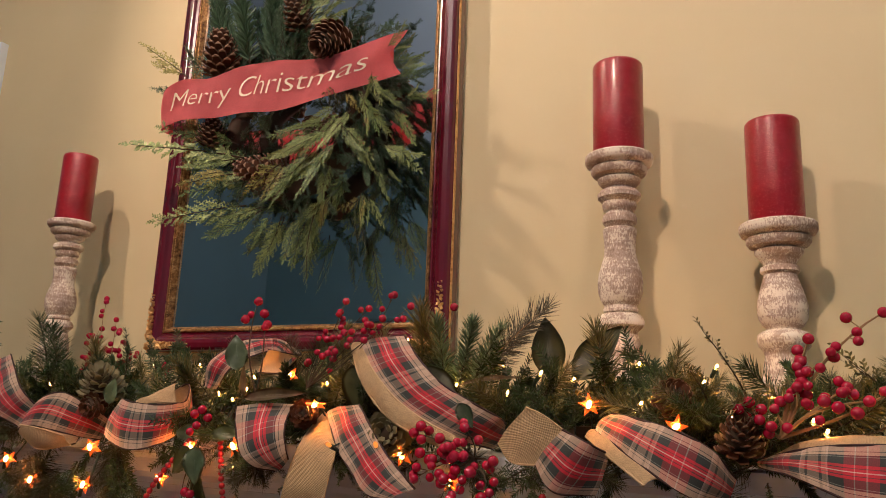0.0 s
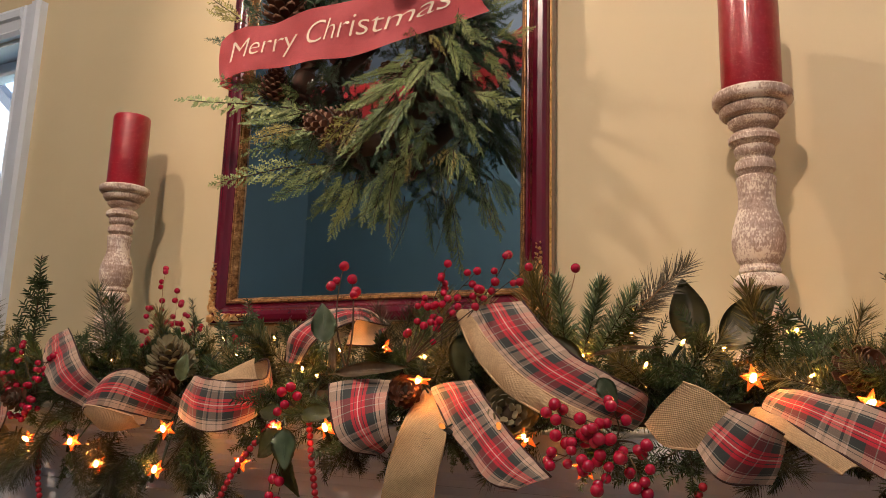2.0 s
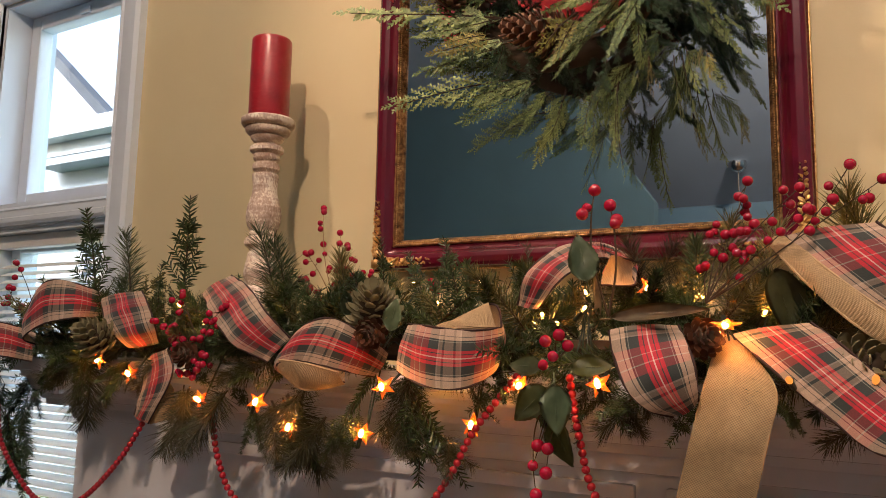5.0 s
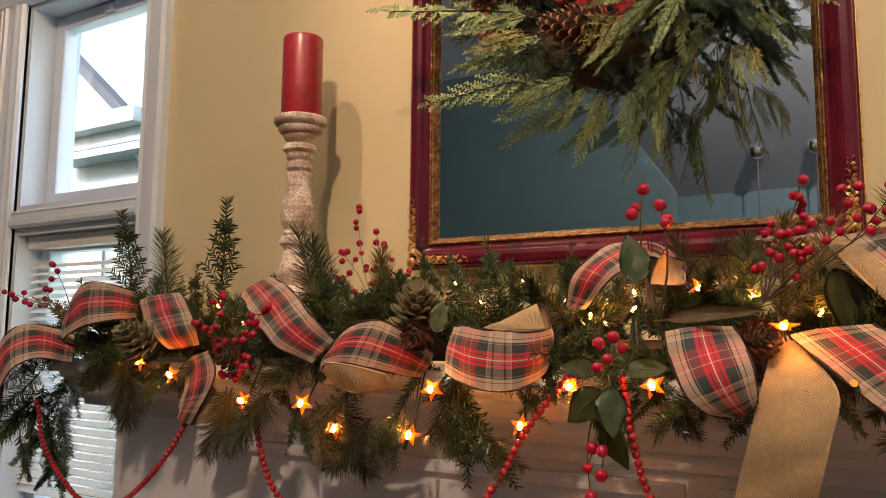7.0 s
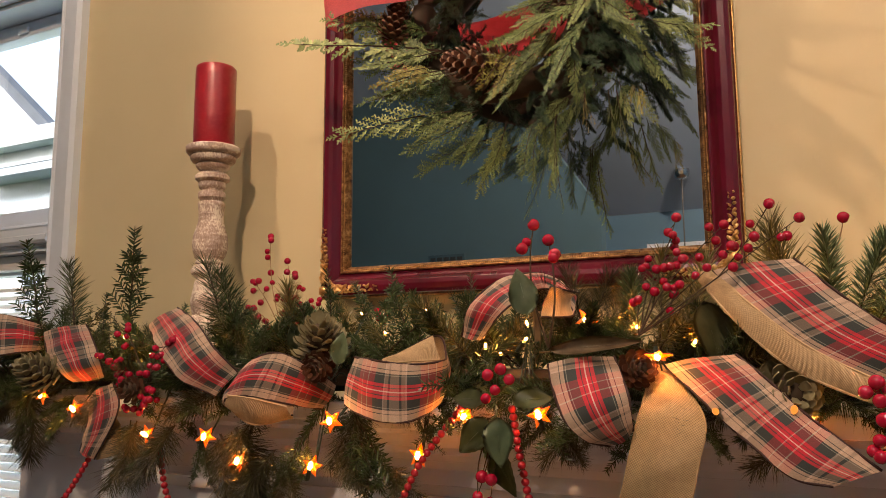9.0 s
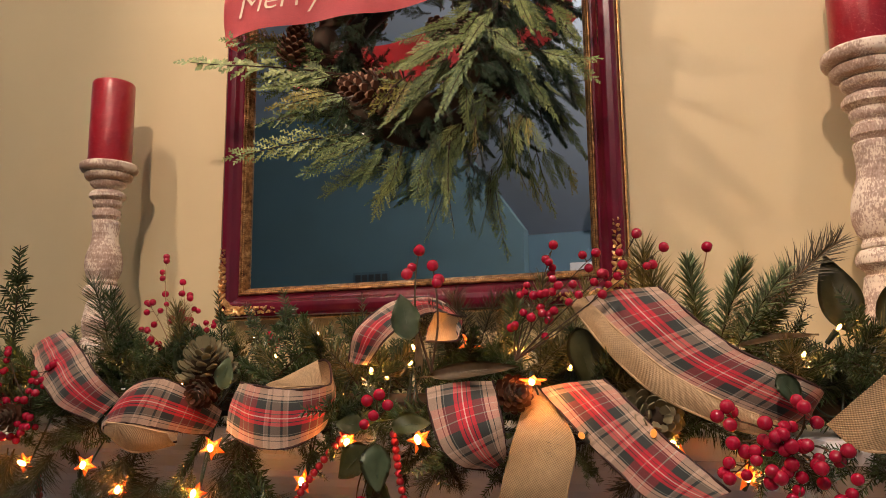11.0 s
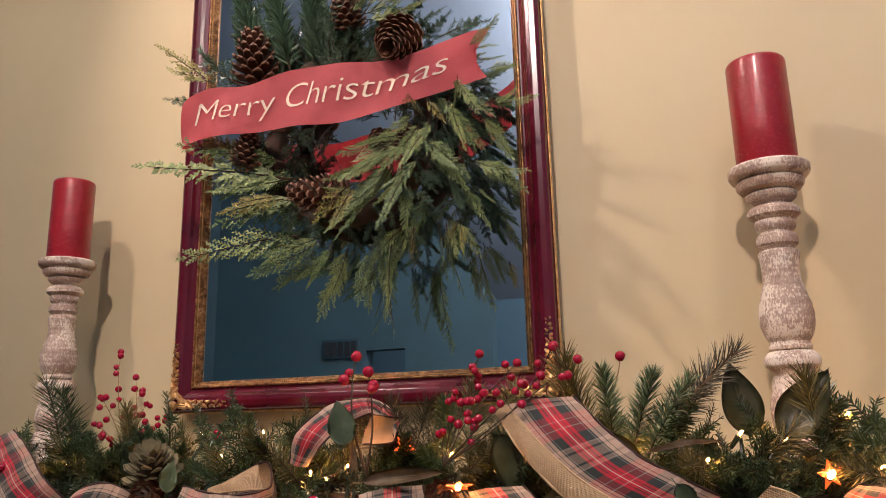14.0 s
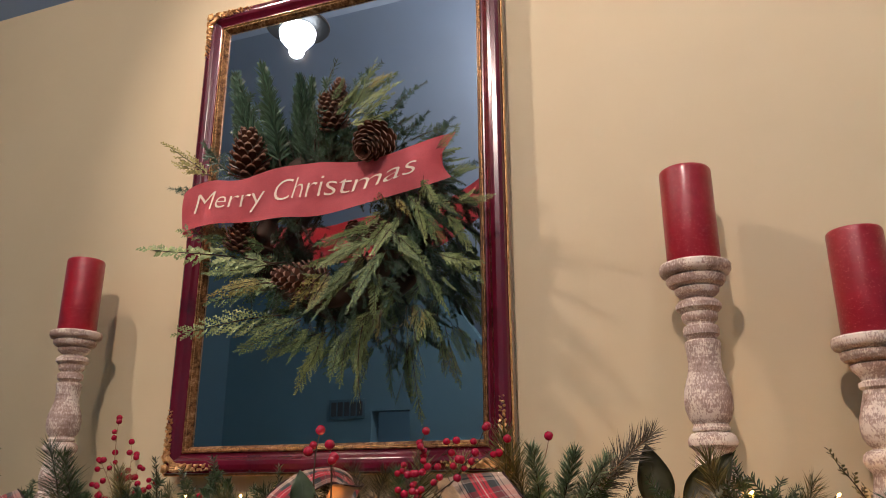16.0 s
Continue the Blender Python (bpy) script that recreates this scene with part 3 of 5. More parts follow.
part("glass_sheet", box(OX0 + FR - 0.008, OX1 - FR + 0.008, GL, GL + 0.004, OZ0 + FR - 0.008, OZ1 - FR + 0.008), mirror_mat, mirror, smooth=False)
part("backing", box(OX0 + 0.012, OX1 - 0.012, GL + 0.006, WALL - 0.001, OZ0 + 0.012, OZ1 - 0.012), metal_dark, mirror, smooth=False)


def frame_side(name, profile, material, label=""):
    """Four mitred lengths; the profile runs inward from the frame's outer edge."""
    corners = ((OX0, OZ0, 1, 1), (OX1, OZ0, -1, 1), (OX1, OZ1, -1, -1), (OX0, OZ1, 1, -1))
    for k in range(4):
        (ax, az, asx, asz), (bx, bz, bsx, bsz) = corners[k], corners[(k + 1) % 4]
        bm = sweep(profile, lambda o, u: (ax + asx * o, FF + u, az + asz * o), lambda o, u: (bx + bsx * o, FF + u, bz + bsz * o))
        bmesh.ops.bevel(bm, geom=[e for e in bm.edges], offset=0.0008, segments=1, affect="EDGES")
        part(name, bm, material, mirror, label, smooth=False)


frame_side("frame_moulding", [(0.0030, 0.048), (0.0030, 0.014), (0.006, 0.006), (0.012, 0.002), (0.022, 0.0005), (0.030, 0.003), (0.036, 0.009), (0.042, 0.013), (0.0465, 0.012), (0.0465, 0.048)], mahogany)
frame_side("gilt_lip", [(0.0465, 0.030), (0.0467, 0.010), (0.0485, 0.008), (0.0505, 0.009), (0.052, 0.013), (0.0545, 0.014), (0.057, 0.018), (0.060, 0.022), (0.060, 0.0335)], gold_worn, "worn gilt inner lip")
frame_side("gilt_edge", [(0.0, 0.020), (0.0, 0.014), (0.0014, 0.012), (0.0029, 0.014), (0.0029, 0.020)], gold, "thin gilt outer edge")
# beading along the lip
bm = bmesh.new()
for k in range(260):
    for x in (OX0 + 0.0530, OX1 - 0.0530):
        z = OZ0 + 0.055 + k * (OZ1 - OZ0 - 0.11) / 259
        bmesh.ops.create_icosphere(bm, subdivisions=1, radius=0.0015, matrix=pose(x, FF + 0.0115, z))
for k in range(170):
    for z in (OZ0 + 0.0530, OZ1 - 0.0530):
        x = OX0 + 0.055 + k * (OX1 - OX0 - 0.11) / 169
        bmesh.ops.create_icosphere(bm, subdivisions=1, radius=0.0015, matrix=pose(x, FF + 0.0115, z))
part("lip_beading", bm, gold, mirror, "gilt beading")


def ornament(cx, cz, sx, sz):
    """A carved corner: a shell at the mitre and a scroll of leaves along both sides."""
    made = []

    def blob(u, v, a, b, turn, h):
        m = Matrix.Translation((cx + sx * u, FF + 0.002 - h * 0.4, cz + sz * v)) @ Matrix.Rotation(turn * -sx * sz, 4, "Y") @ Matrix.Diagonal((a, h, b, 1))
        bm = bmesh.new()
        bmesh.ops.create_icosphere(bm, subdivisions=2, radius=1, matrix=m)
        for vert in bm.verts:
            vert.co += noise.noise_vector(vert.co * 230) * 0.0030
        if made:
            part("carved_leaf", bm, gold, made[0])
        else:
            made.append(part("corner_ornament", bm, gold, mirror, "carved gilt leaf scroll"))

    blob(0.015, 0.015, 0.010, 0.010, 0.0, 0.006)
    for k in range(9):
        a = k / 8 * math.pi / 2
        blob(0.012 + 0.026 * math.cos(a), 0.012 + 0.026 * math.sin(a), 0.011, 0.0042, -a, 0.006)
    for k in range(11):
        d = 0.044 + k * 0.0088
        w = 0.0095 * (1 - k / 14)
        s = 0.5 * (-1) ** k
        blob(d, 0.017 + 0.006 * s, w, w * 0.42, 0.7 * s * 2, 0.006)
        blob(0.017 + 0.006 * s, d, w * 0.42, w, -0.7 * s * 2, 0.006)
        blob(d + 0.003, 0.017 - 0.008 * s, w * 0.5, w * 0.5, 0, 0.005)
        blob(0.017 - 0.008 * s, d + 0.003, w * 0.5, w * 0.5, 0, 0.005)


for cx, cz, sx, sz in ((OX0, OZ0, 1, 1), (OX1, OZ0, -1, 1), (OX1, OZ1, -1, -1), (OX0, OZ1, 1, -1)):
    ornament(cx, cz, sx, sz)


# ---- ribbons ----
def cloth(name, parent, edge_a, edge_b, material, off, label="", rows=9):
    """A strip of cloth between two smooth edges, set off along its normal."""
    bm = bmesh.new()
    uv = bm.loops.layers.uv.new("UVMap")
    n, run, lengths = len(edge_a), 0.0, []
    for i in range(n):
        if i:
            run += ((edge_a[i] + edge_b[i]) / 2 - (edge_a[i - 1] + edge_b[i - 1]) / 2).length
        lengths.append(run)
    grid = []
    for i in range(n):
        a, b = edge_a[i], edge_b[i]
        j, k = min(i + 1, n - 1), max(i - 1, 0)
        along = (edge_a[j] + edge_b[j]) - (edge_a[k] + edge_b[k])
        nrm = along.cross(b - a).normalized()
        row = []
        for q in range(rows):
            t = q / (rows - 1)
            sag = 0.004 * math.sin(math.pi * t) + 0.0012 * math.sin(26 * lengths[i] / 0.1 * 0.35 + 5 * t)
            row.append(bm.verts.new(a.lerp(b, t) + nrm * (off + sag)))
        grid.append(row)
    for i in range(n - 1):
        for q in range(rows - 1):
            f = bm.faces.new((grid[i][q], grid[i + 1][q], grid[i + 1][q + 1], grid[i][q + 1]))
            for lp, (ii, qq) in zip(f.loops, ((i, q), (i + 1, q), (i + 1, q + 1), (i, q + 1))):
                lp[uv].uv = (lengths[ii], qq / (rows - 1))
    return part(name, bm, material, parent, label)


RIBBON_POINTS = []


def ribbon(stations, faces="plaid", turn=1, label="red tartan ribbon with burlap backing looped through the garland"):
    a, b = spline([s[0] for s in stations], 12), spline([s[1] for s in stations], 12)
    mid = (a[0] + b[-1]) / 2
    RIBBON_POINTS.extend(p.lerp(q, t) for p, q in zip(a[::4], b[::4]) for t in (0.0, 0.5, 1.0))
    th = thing("tartan_ribbon" if faces == "plaid" else "burlap_ribbon", mid, label, "ribbon", "ribbons in the garland")
    nrm = (a[len(a) // 3 + 1] + b[len(a) // 3 + 1] - a[len(a) // 3] - b[len(a) // 3]).cross(b[len(a) // 3] - a[len(a) // 3])
    s = turn * (1 if nrm.y < 0 else -1)
    if s < 0:
        a, b = b, a
    cloth("cloth_face", th, a, b, plaid if faces == "plaid" else burlap, 0.0008)
    cloth("burlap_backing", th, a, b, burlap, -0.0008)
    for e in (a, b):
        part("edge_stitching" if faces == "plaid" else "edge_cord", tube(e, 0.0015, 5), stitch if faces == "plaid" else burlap, th)
    return th


ribbon([((-1.963, 1.030, 1.446), (-1.951, 1.020, 1.392)), ((-1.996, 0.980, 1.465), (-1.965, 0.960, 1.402)), ((-2.037, 0.950, 1.456), (-1.994, 0.930, 1.383)), ((-2.074, 0.940, 1.407), (-2.034, 0.930, 1.339)), ((-2.174, 0.970, 1.331), (-2.111, 0.960, 1.301))])
ribbon([((-1.804, 1.060, 1.522), (-1.799, 1.050, 1.479)), ((-1.811, 1.000, 1.538), (-1.785, 0.980, 1.473)), ((-1.864, 0.980, 1.541), (-1.850, 0.970, 1.462)), ((-1.911, 0.980, 1.499), (-1.906, 0.970, 1.436)), ((-1.957, 1.000, 1.452), (-1.899, 1.000, 1.423))])
ribbon([((-1.772, 1.030, 1.510), (-1.664, 1.030, 1.523)), ((-1.720, 1.000, 1.473), (-1.606, 1.000, 1.492)), ((-1.675, 0.990, 1.442), (-1.575, 0.990, 1.458)), ((-1.674, 1.020, 1.424), (-1.599, 1.020, 1.433))])
ribbon([((-1.566, 1.080, 1.519), (-1.480, 1.060, 1.548)), ((-1.456, 1.000, 1.477), (-1.382, 1.000, 1.521)), ((-1.379, 0.970, 1.434), (-1.310, 0.970, 1.476)), ((-1.316, 0.980, 1.408), (-1.284, 0.990, 1.443))])
ribbon([((-1.138, 1.030, 1.425), (-1.161, 1.030, 1.390)), ((-1.158, 0.980, 1.456), (-1.178, 0.970, 1.401)), ((-1.195, 0.958, 1.471), (-1.224, 0.948, 1.412)), ((-1.240, 0.955, 1.452), (-1.263, 0.945, 1.408)), ((-1.286, 0.968, 1.404), (-1.266, 0.952, 1.398)), ((-1.254, 1.000, 1.411), (-1.246, 0.985, 1.372)), ((-1.213, 1.030, 1.403), (-1.197, 1.010, 1.382))])
ribbon([((-1.087, 1.000, 1.464), (-1.083, 0.970, 1.402)), ((-1.033, 0.965, 1.460), (-1.035, 0.955, 1.386)), ((-0.983, 0.960, 1.455), (-0.981, 0.955, 1.384)), ((-0.952, 0.985, 1.458), (-0.960, 0.985, 1.398)), ((-0.957, 1.020, 1.465), (-0.958, 1.020, 1.418)), ((-0.988, 1.050, 1.493), (-0.984, 1.060, 1.450)), ((-1.084, 1.080, 1.457), (-1.066, 1.080, 1.445))])
ribbon([((-1.630, 1.020, 1.400), (-1.566, 1.010, 1.423)), ((-1.611, 1.000, 1.354), (-1.528, 0.990, 1.381)), ((-1.624, 1.000, 1.311), (-1.589, 1.000, 1.300))])
ribbon([((-1.546, 1.000, 1.385), (-1.540, 1.005, 1.357)), ((-1.587, 1.005, 1.323), (-1.543, 1.010, 1.325)), ((-1.595, 1.010, 1.298), (-1.548, 1.012, 1.309))], "burlap", 1, "natural burlap ribbon tail hanging in the garland")
ribbon([((-0.948, 1.050, 1.491), (-0.919, 1.050, 1.486)), ((-0.928, 1.040, 1.535), (-0.887, 1.040, 1.519)), ((-0.899, 1.080, 1.570), (-0.864, 1.060, 1.541)), ((-0.861, 1.130, 1.580), (-0.844, 1.110, 1.556)), ((-0.805, 1.130, 1.552), (-0.798, 1.080, 1.519)), ((-0.824, 1.060, 1.554), (-0.833, 1.050, 1.515))])
ribbon([((-0.795, 0.957, 1.456), (-0.733, 1.020, 1.464)), ((-0.787, 0.950, 1.425), (-0.716, 0.980, 1.443)), ((-0.772, 0.945, 1.392), (-0.704, 0.960, 1.421)), ((-0.751, 0.955, 1.371), (-0.703, 0.965, 1.397)), ((-0.733, 0.985, 1.363), (-0.704, 0.975, 1.382))])
ribbon([((-0.691, 1.040, 1.451), (-0.673, 1.040, 1.450)), ((-0.697, 1.000, 1.413), (-0.629, 0.985, 1.399)), ((-0.708, 0.985, 1.366), (-0.636, 0.980, 1.351)), ((-0.717, 0.985, 1.330), (-0.644, 0.985, 1.319)), ((-0.736, 1.000, 1.266), (-0.659, 1.000, 1.264)), ((-0.752, 1.010, 1.202), (-0.673, 1.010, 1.208))], "burlap", 1, "natural burlap ribbon tail hanging in the garland")
ribbon([((-0.676, 1.030, 1.454), (-0.593, 0.986, 1.466)), ((-0.624, 0.975, 1.412), (-0.564, 0.965, 1.442)), ((-0.580, 0.950, 1.375), (-0.534, 0.950, 1.413)), ((-0.542, 0.935, 1.347), (-0.501, 0.935, 1.386)), ((-0.508, 0.930, 1.342), (-0.467, 0.930, 1.359))])
ribbon([((-0.616, 1.020, 1.561), (-0.530, 1.000, 1.568)), ((-0.580, 0.990, 1.521), (-0.504, 0.985, 1.541)), ((-0.529, 0.975, 1.474), (-0.461, 0.975, 1.502)), ((-0.469, 0.970, 1.441), (-0.415, 0.975, 1.476)), ((-0.420, 0.985, 1.421), (-0.376, 0.990, 1.455)), ((-0.398, 1.030, 1.411), (-0.379, 1.030, 1.445))])
ribbon([((-0.635, 1.022, 1.556), (-0.614, 1.020, 1.561)), ((-0.594, 0.985, 1.505), (-0.577, 0.987, 1.521)), ((-0.541, 0.970, 1.454), (-0.523, 0.972, 1.474)), ((-0.474, 0.965, 1.421), (-0.464, 0.967, 1.441)), ((-0.425, 0.980, 1.406), (-0.416, 0.982, 1.421))], "burlap", 1, "natural burlap ribbon tail hanging in the garland")
ribbon([((-0.325, 0.955, 1.468), (-0.373, 0.985, 1.421)), ((-0.302, 0.955, 1.459), (-0.349, 0.970, 1.399)), ((-0.276, 0.960, 1.441), (-0.314, 0.965, 1.396))], "burlap", 1, "natural burlap ribbon tail hanging in the garland")
ribbon([((-0.277, 0.958, 1.442), (-0.314, 0.963, 1.397)), ((-0.243, 0.950, 1.427), (-0.287, 0.955, 1.366)), ((-0.225, 0.985, 1.414), (-0.243, 0.985, 1.364))])
ribbon([((-0.231, 1.030, 1.465), (-0.252, 1.030, 1.442)), ((-0.188, 0.990, 1.458), (-0.209, 0.980, 1.421)), ((-0.136, 0.955, 1.445), (-0.157, 0.950, 1.390)), ((-0.098, 0.960, 1.424), (-0.117, 0.950, 1.370)), ((-0.077, 0.995, 1.393), (-0.092, 0.995, 1.365))])
ribbon([((-0.266, 1.030, 1.434), (-0.249, 1.035, 1.444)), ((-0.224, 0.975, 1.412), (-0.207, 0.985, 1.421)), ((-0.175, 0.945, 1.382), (-0.155, 0.955, 1.390))], "burlap", 1, "natural burlap ribbon tail hanging in the garland")
ribbon([((-0.048, 1.020, 1.417), (-0.051, 1.020, 1.407)), ((-0.004, 0.960, 1.431), (-0.006, 0.950, 1.399)), ((0.040, 0.935, 1.438), (0.036, 0.925, 1.383)), ((0.092, 0.935, 1.439), (0.085, 0.920, 1.377)), ((0.147, 0.980, 1.429), (0.138, 0.960, 1.369))])
ribbon([((-0.041, 1.020, 1.418), (-0.035, 1.010, 1.414)), ((0.002, 0.990, 1.439), (0.002, 0.962, 1.430)), ((0.042, 0.975, 1.446), (0.040, 0.938, 1.437)), ((0.096, 0.975, 1.448), (0.092, 0.938, 1.437))], "burlap", 1, "natural burlap ribbon tail hanging in the garland")
ribbon([((-0.951, 0.990, 1.461), (-0.966, 1.000, 1.491)), ((-0.990, 0.975, 1.459), (-0.997, 0.990, 1.475)), ((-1.032, 0.980, 1.455), (-1.033, 0.990, 1.459))], "burlap", 1, "folded corner of natural burlap ribbon in the garland")
ribbon([((-1.262, 0.943, 1.412), (-1.271, 0.958, 1.394)), ((-1.218, 0.940, 1.409), (-1.227, 0.960, 1.372)), ((-1.175, 0.965, 1.397), (-1.179, 0.985, 1.381))], "burlap", 1, "curled end of natural burlap ribbon in the garland")



# ---- greenery ----
class Sheaf:
    """Blades and stems gathered into one mesh."""

    def __init__(self):
        self.v, self.f, self.m = [], [], []

    def blade(self, base, tip, width, side, mat=0):
        b, t, s = np.array(base), np.array(tip), np.array(side)
        mid = b * 0.45 + t * 0.55
        n = len(self.v)
        self.v += [tuple(b - s * width * 0.35), tuple(b + s * width * 0.35), tuple(mid + s * width * 0.5), tuple(mid - s * width * 0.5), tuple(t)]
        self.f += [(n, n + 1, n + 2, n + 3), (n + 3, n + 2, n + 4)]
        self.m += [mat, mat]

    def stem(self, line, r, mat=1):
        n0 = len(self.v)
        for i, p in enumerate(line):
            rr = r * (1 - 0.7 * i / (len(line) - 1))
            for k in range(4):
                a = k * math.pi / 2
                self.v.append((p[0], p[1] + rr * math.cos(a), p[2] + rr * math.sin(a)))
        for i in range(len(line) - 1):
            for k in range(4):
                j = (k + 1) % 4
                self.f.append((n0 + 4 * i + k, n0 + 4 * i + j, n0 + 4 * i + 4 + j, n0 + 4 * i + 4 + k))
                self.m.append(mat)

    def mesh(self, name, *materials):
        me = bpy.data.meshes.new(name)
        me.from_pydata(self.v, [], self.f)
        for m in materials:
            me.materials.append(m)
        me.polygons.foreach_set("material_index", self.m)
        me.update()
        return me


def unit(v):
    v = np.array(v, float)
    return v / np.linalg.norm(v)


def brush(rng, length, count, needle, width, spread, droop, mats, name, flat=1.0, curl=0.0):
    """A sprig along +x with needles all round its stem."""
    sh = Sheaf()
    line = [(length * t, 0.02 * math.sin(3 * t) * length + curl * t * t, -droop * t * t) for t in np.linspace(0, 1, 7)]
    sh.stem(line, 0.0016)
    for i in range(count):
        t = 0.06 + 0.94 * i / count
        k = min(5, int(t * 6))
        p = np.array(line[k]) + (np.array(line[k + 1]) - np.array(line[k])) * (t * 6 - k)
        a = i * 2.39996 + rng.uniform(-0.3, 0.3)
        out = np.array((0, math.cos(a), flat * math.sin(a)))
        lean = spread * rng.uniform(0.75, 1.25) * (1 - 0.45 * t)
        d = unit(np.array((1.0, 0, 0)) * (1.15 - lean) + out * lean)
        ln = needle * rng.uniform(0.75, 1.1) * (1 - 0.35 * max(0, t - 0.75) / 0.25)
        side = unit(np.cross(d, (0.3, rng.uniform(-1, 1), 1)))
        sh.blade(p, p + d * ln, width, side)
    return sh.mesh(name, *mats)


def frond(rng, length, mats, name, twigs=15, leaflets=11, droop=0.03, reach=0.34, tw=0.0030):
    """A flat cedar spray: side twigs, each with short scale leaves."""
    sh = Sheaf()
    line = [(length * t, 0.03 * length * math.sin(4 * t), -droop * t * t) for t in np.linspace(0, 1, 7)]
    sh.stem(line, 0.0016)

    def twig(p, d, ln, n):
        side = unit(np.cross(d, (rng.uniform(-0.4, 0.4), rng.uniform(-0.4, 0.4), 1)))
        for j in range(n):
            q = p + d * ln * (j + 0.5) / n
            s = 1 if j % 2 else -1
            dd = unit(d * 0.75 + side * s * 0.65 + np.array((0, 0, rng.uniform(-0.25, 0.25))))
            sh.blade(q, q + dd * (0.0085 * (1 - 0.45 * j / n)), tw, unit(np.cross(dd, (0.2, 0.1, 1))))
        sh.blade(p, p + d * ln, tw * 0.6, side)

    for i in range(twigs):
        t = 0.10 + 0.88 * i / twigs
        k = min(5, int(t * 6))
        p = np.array(line[k]) + (np.array(line[k + 1]) - np.array(line[k])) * (t * 6 - k)
        s = 1 if i % 2 else -1
        d = unit((0.95, s * rng.uniform(0.45, 0.7), rng.uniform(-0.3, 0.3)))
        ln = length * reach * (1 - 0.72 * t) * rng.uniform(0.8, 1.2)
        twig(p, d, ln, max(4, int(leaflets * (1 - 0.5 * t))))
        if i % 3 == 0 and t < 0.7:
            twig(p + d * ln * 0.45, unit(d * 0.8 + np.array((0.3, -s * 0.4, 0))), ln * 0.5, 5)
    twig(np.array(line[-1]), np.array((1.0, 0, -0.1)), 0.02, 6)
    return sh.mesh(name, *mats)


def branch(rng, length, mats, name, twigs=8, needle=0.013, droop=0.03):
    """A fir branch: needled stem with needled side twigs."""
    sh = Sheaf()
    line = [(length * t, 0.04 * length * math.sin(3 * t), -droop * t * t) for t in np.linspace(0, 1, 7)]
    sh.stem(line, 0.0018)

    def needled(p, d, ln, n):
        for j in range(n):
            q = p + d * ln * j / n
            a = j * 2.39996
            u = unit(np.cross(d, (0.1, 0.2, 1)))
            w = np.cross(d, u)
            o = u * math.cos(a) + w * math.sin(a) * 0.6
            dd = unit(d * 0.55 + o * 0.85)
            sh.blade(q, q + dd * needle * rng.uniform(0.75, 1.15), 0.0021, unit(np.cross(dd, (0.3, rng.uniform(-1, 1), 1))))

    needled(np.array(line[0]), unit(np.array(line[3]) - np.array(line[0])), length * 0.5, 46)
    needled(np.array(line[3]), unit(np.array(line[6]) - np.array(line[3])), length * 0.5, 52)
    for i in range(twigs):
        t = 0.18 + 0.66 * i / twigs
        k = min(5, int(t * 6))
        p = np.array(line[k])
        s = 1 if i % 2 else -1
        needled(p, unit((0.85, s * 0.6, rng.uniform(-0.3, 0.2))), length * 0.34 * (1.05 - t), 26)
    return sh.mesh(name, *mats)


rng = random.Random(11)
PINE = [brush(rng, 0.11, 300, 0.034, 0.0012, 0.86, 0.012, (needle_green, twig_brown), "pine_sprig") for _ in range(2)] + \
       [brush(rng, 0.12, 260, 0.040, 0.0012, 0.80, 0.02, (needle_olive, twig_brown), "pine_sprig") for _ in range(2)]
FIR = [brush(rng, 0.105, 230, 0.020, 0.0022, 0.78, 0.012, (needle_green, twig_brown), "fir_sprig", 0.7) for _ in range(2)] + \
      [branch(rng, 0.14, (needle_green, twig_brown), "fir_sprig") for _ in range(2)]
FIRB = [branch(rng, 0.17, (fir_blue, twig_brown), "fir_sprig", 9) for _ in range(3)]
CEDAR = [frond(rng, 0.19, (cedar_green, twig_brown), "cedar_sprig", 22, 15, 0.03) for _ in range(3)] + [frond(rng, 0.15, (cedar_green, twig_brown), "cedar_sprig", 18, 14, 0.02)]
CEDAR += [frond(rng, 0.19, (cedar_green, twig_brown), "cedar_sprig", 26, 12, 0.025, 0.21, 0.0034) for _ in range(3)]
FIRW = [brush(rng, 0.16, 420, 0.026, 0.0021, 0.74, 0.008, (fir_blue, twig_brown), "fir_sprig", 0.8) for _ in range(2)]
LONG = [brush(rng, 0.12, 300, 0.052, 0.0010, 0.84, 0.018, (needle_dusk, twig_brown), "pine_sprig", 0.9) for _ in range(3)]
DUSK = [brush(rng, 0.125, 260, 0.036, 0.0011, 0.84, 0.010, (needle_taupe, twig_tan), "pine_sprig") for _ in range(2)]
FRESH = [brush(rng, 0.115, 360, 0.030, 0.0017, 0.82, 0.010, (needle_fresh, twig_brown), "fir_sprig") for _ in range(2)]
GOLDEN = [frond(rng, 0.10, (cedar_yellow, twig_brown), "cedar_tip", 12, 9, 0.02, 0.42) for _ in range(2)]
OLIVE = [frond(rng, 0.12, (needle_olive, twig_brown), "cedar_sprig", 12, 9, 0.015) for _ in range(2)]


def aim(at, to, scale=1.0, spin=0.0):
    """A pose at a place with +x towards a direction."""
    d = Vector(to).normalized()
    return Matrix.Translation(at) @ d.to_track_quat("X", "Z").to_matrix().to_4x4() @ Matrix.Rotation(spin, 4, "X") @ Matrix.Diagonal((scale, scale, scale, 1))


CLEAR = [Vector(p) for p in ((-1.151, 1.01, 1.485), (-1.70, 0.97, 1.440), (-0.985, 0.97, 1.47), (-1.20, 0.94, 1.40))]


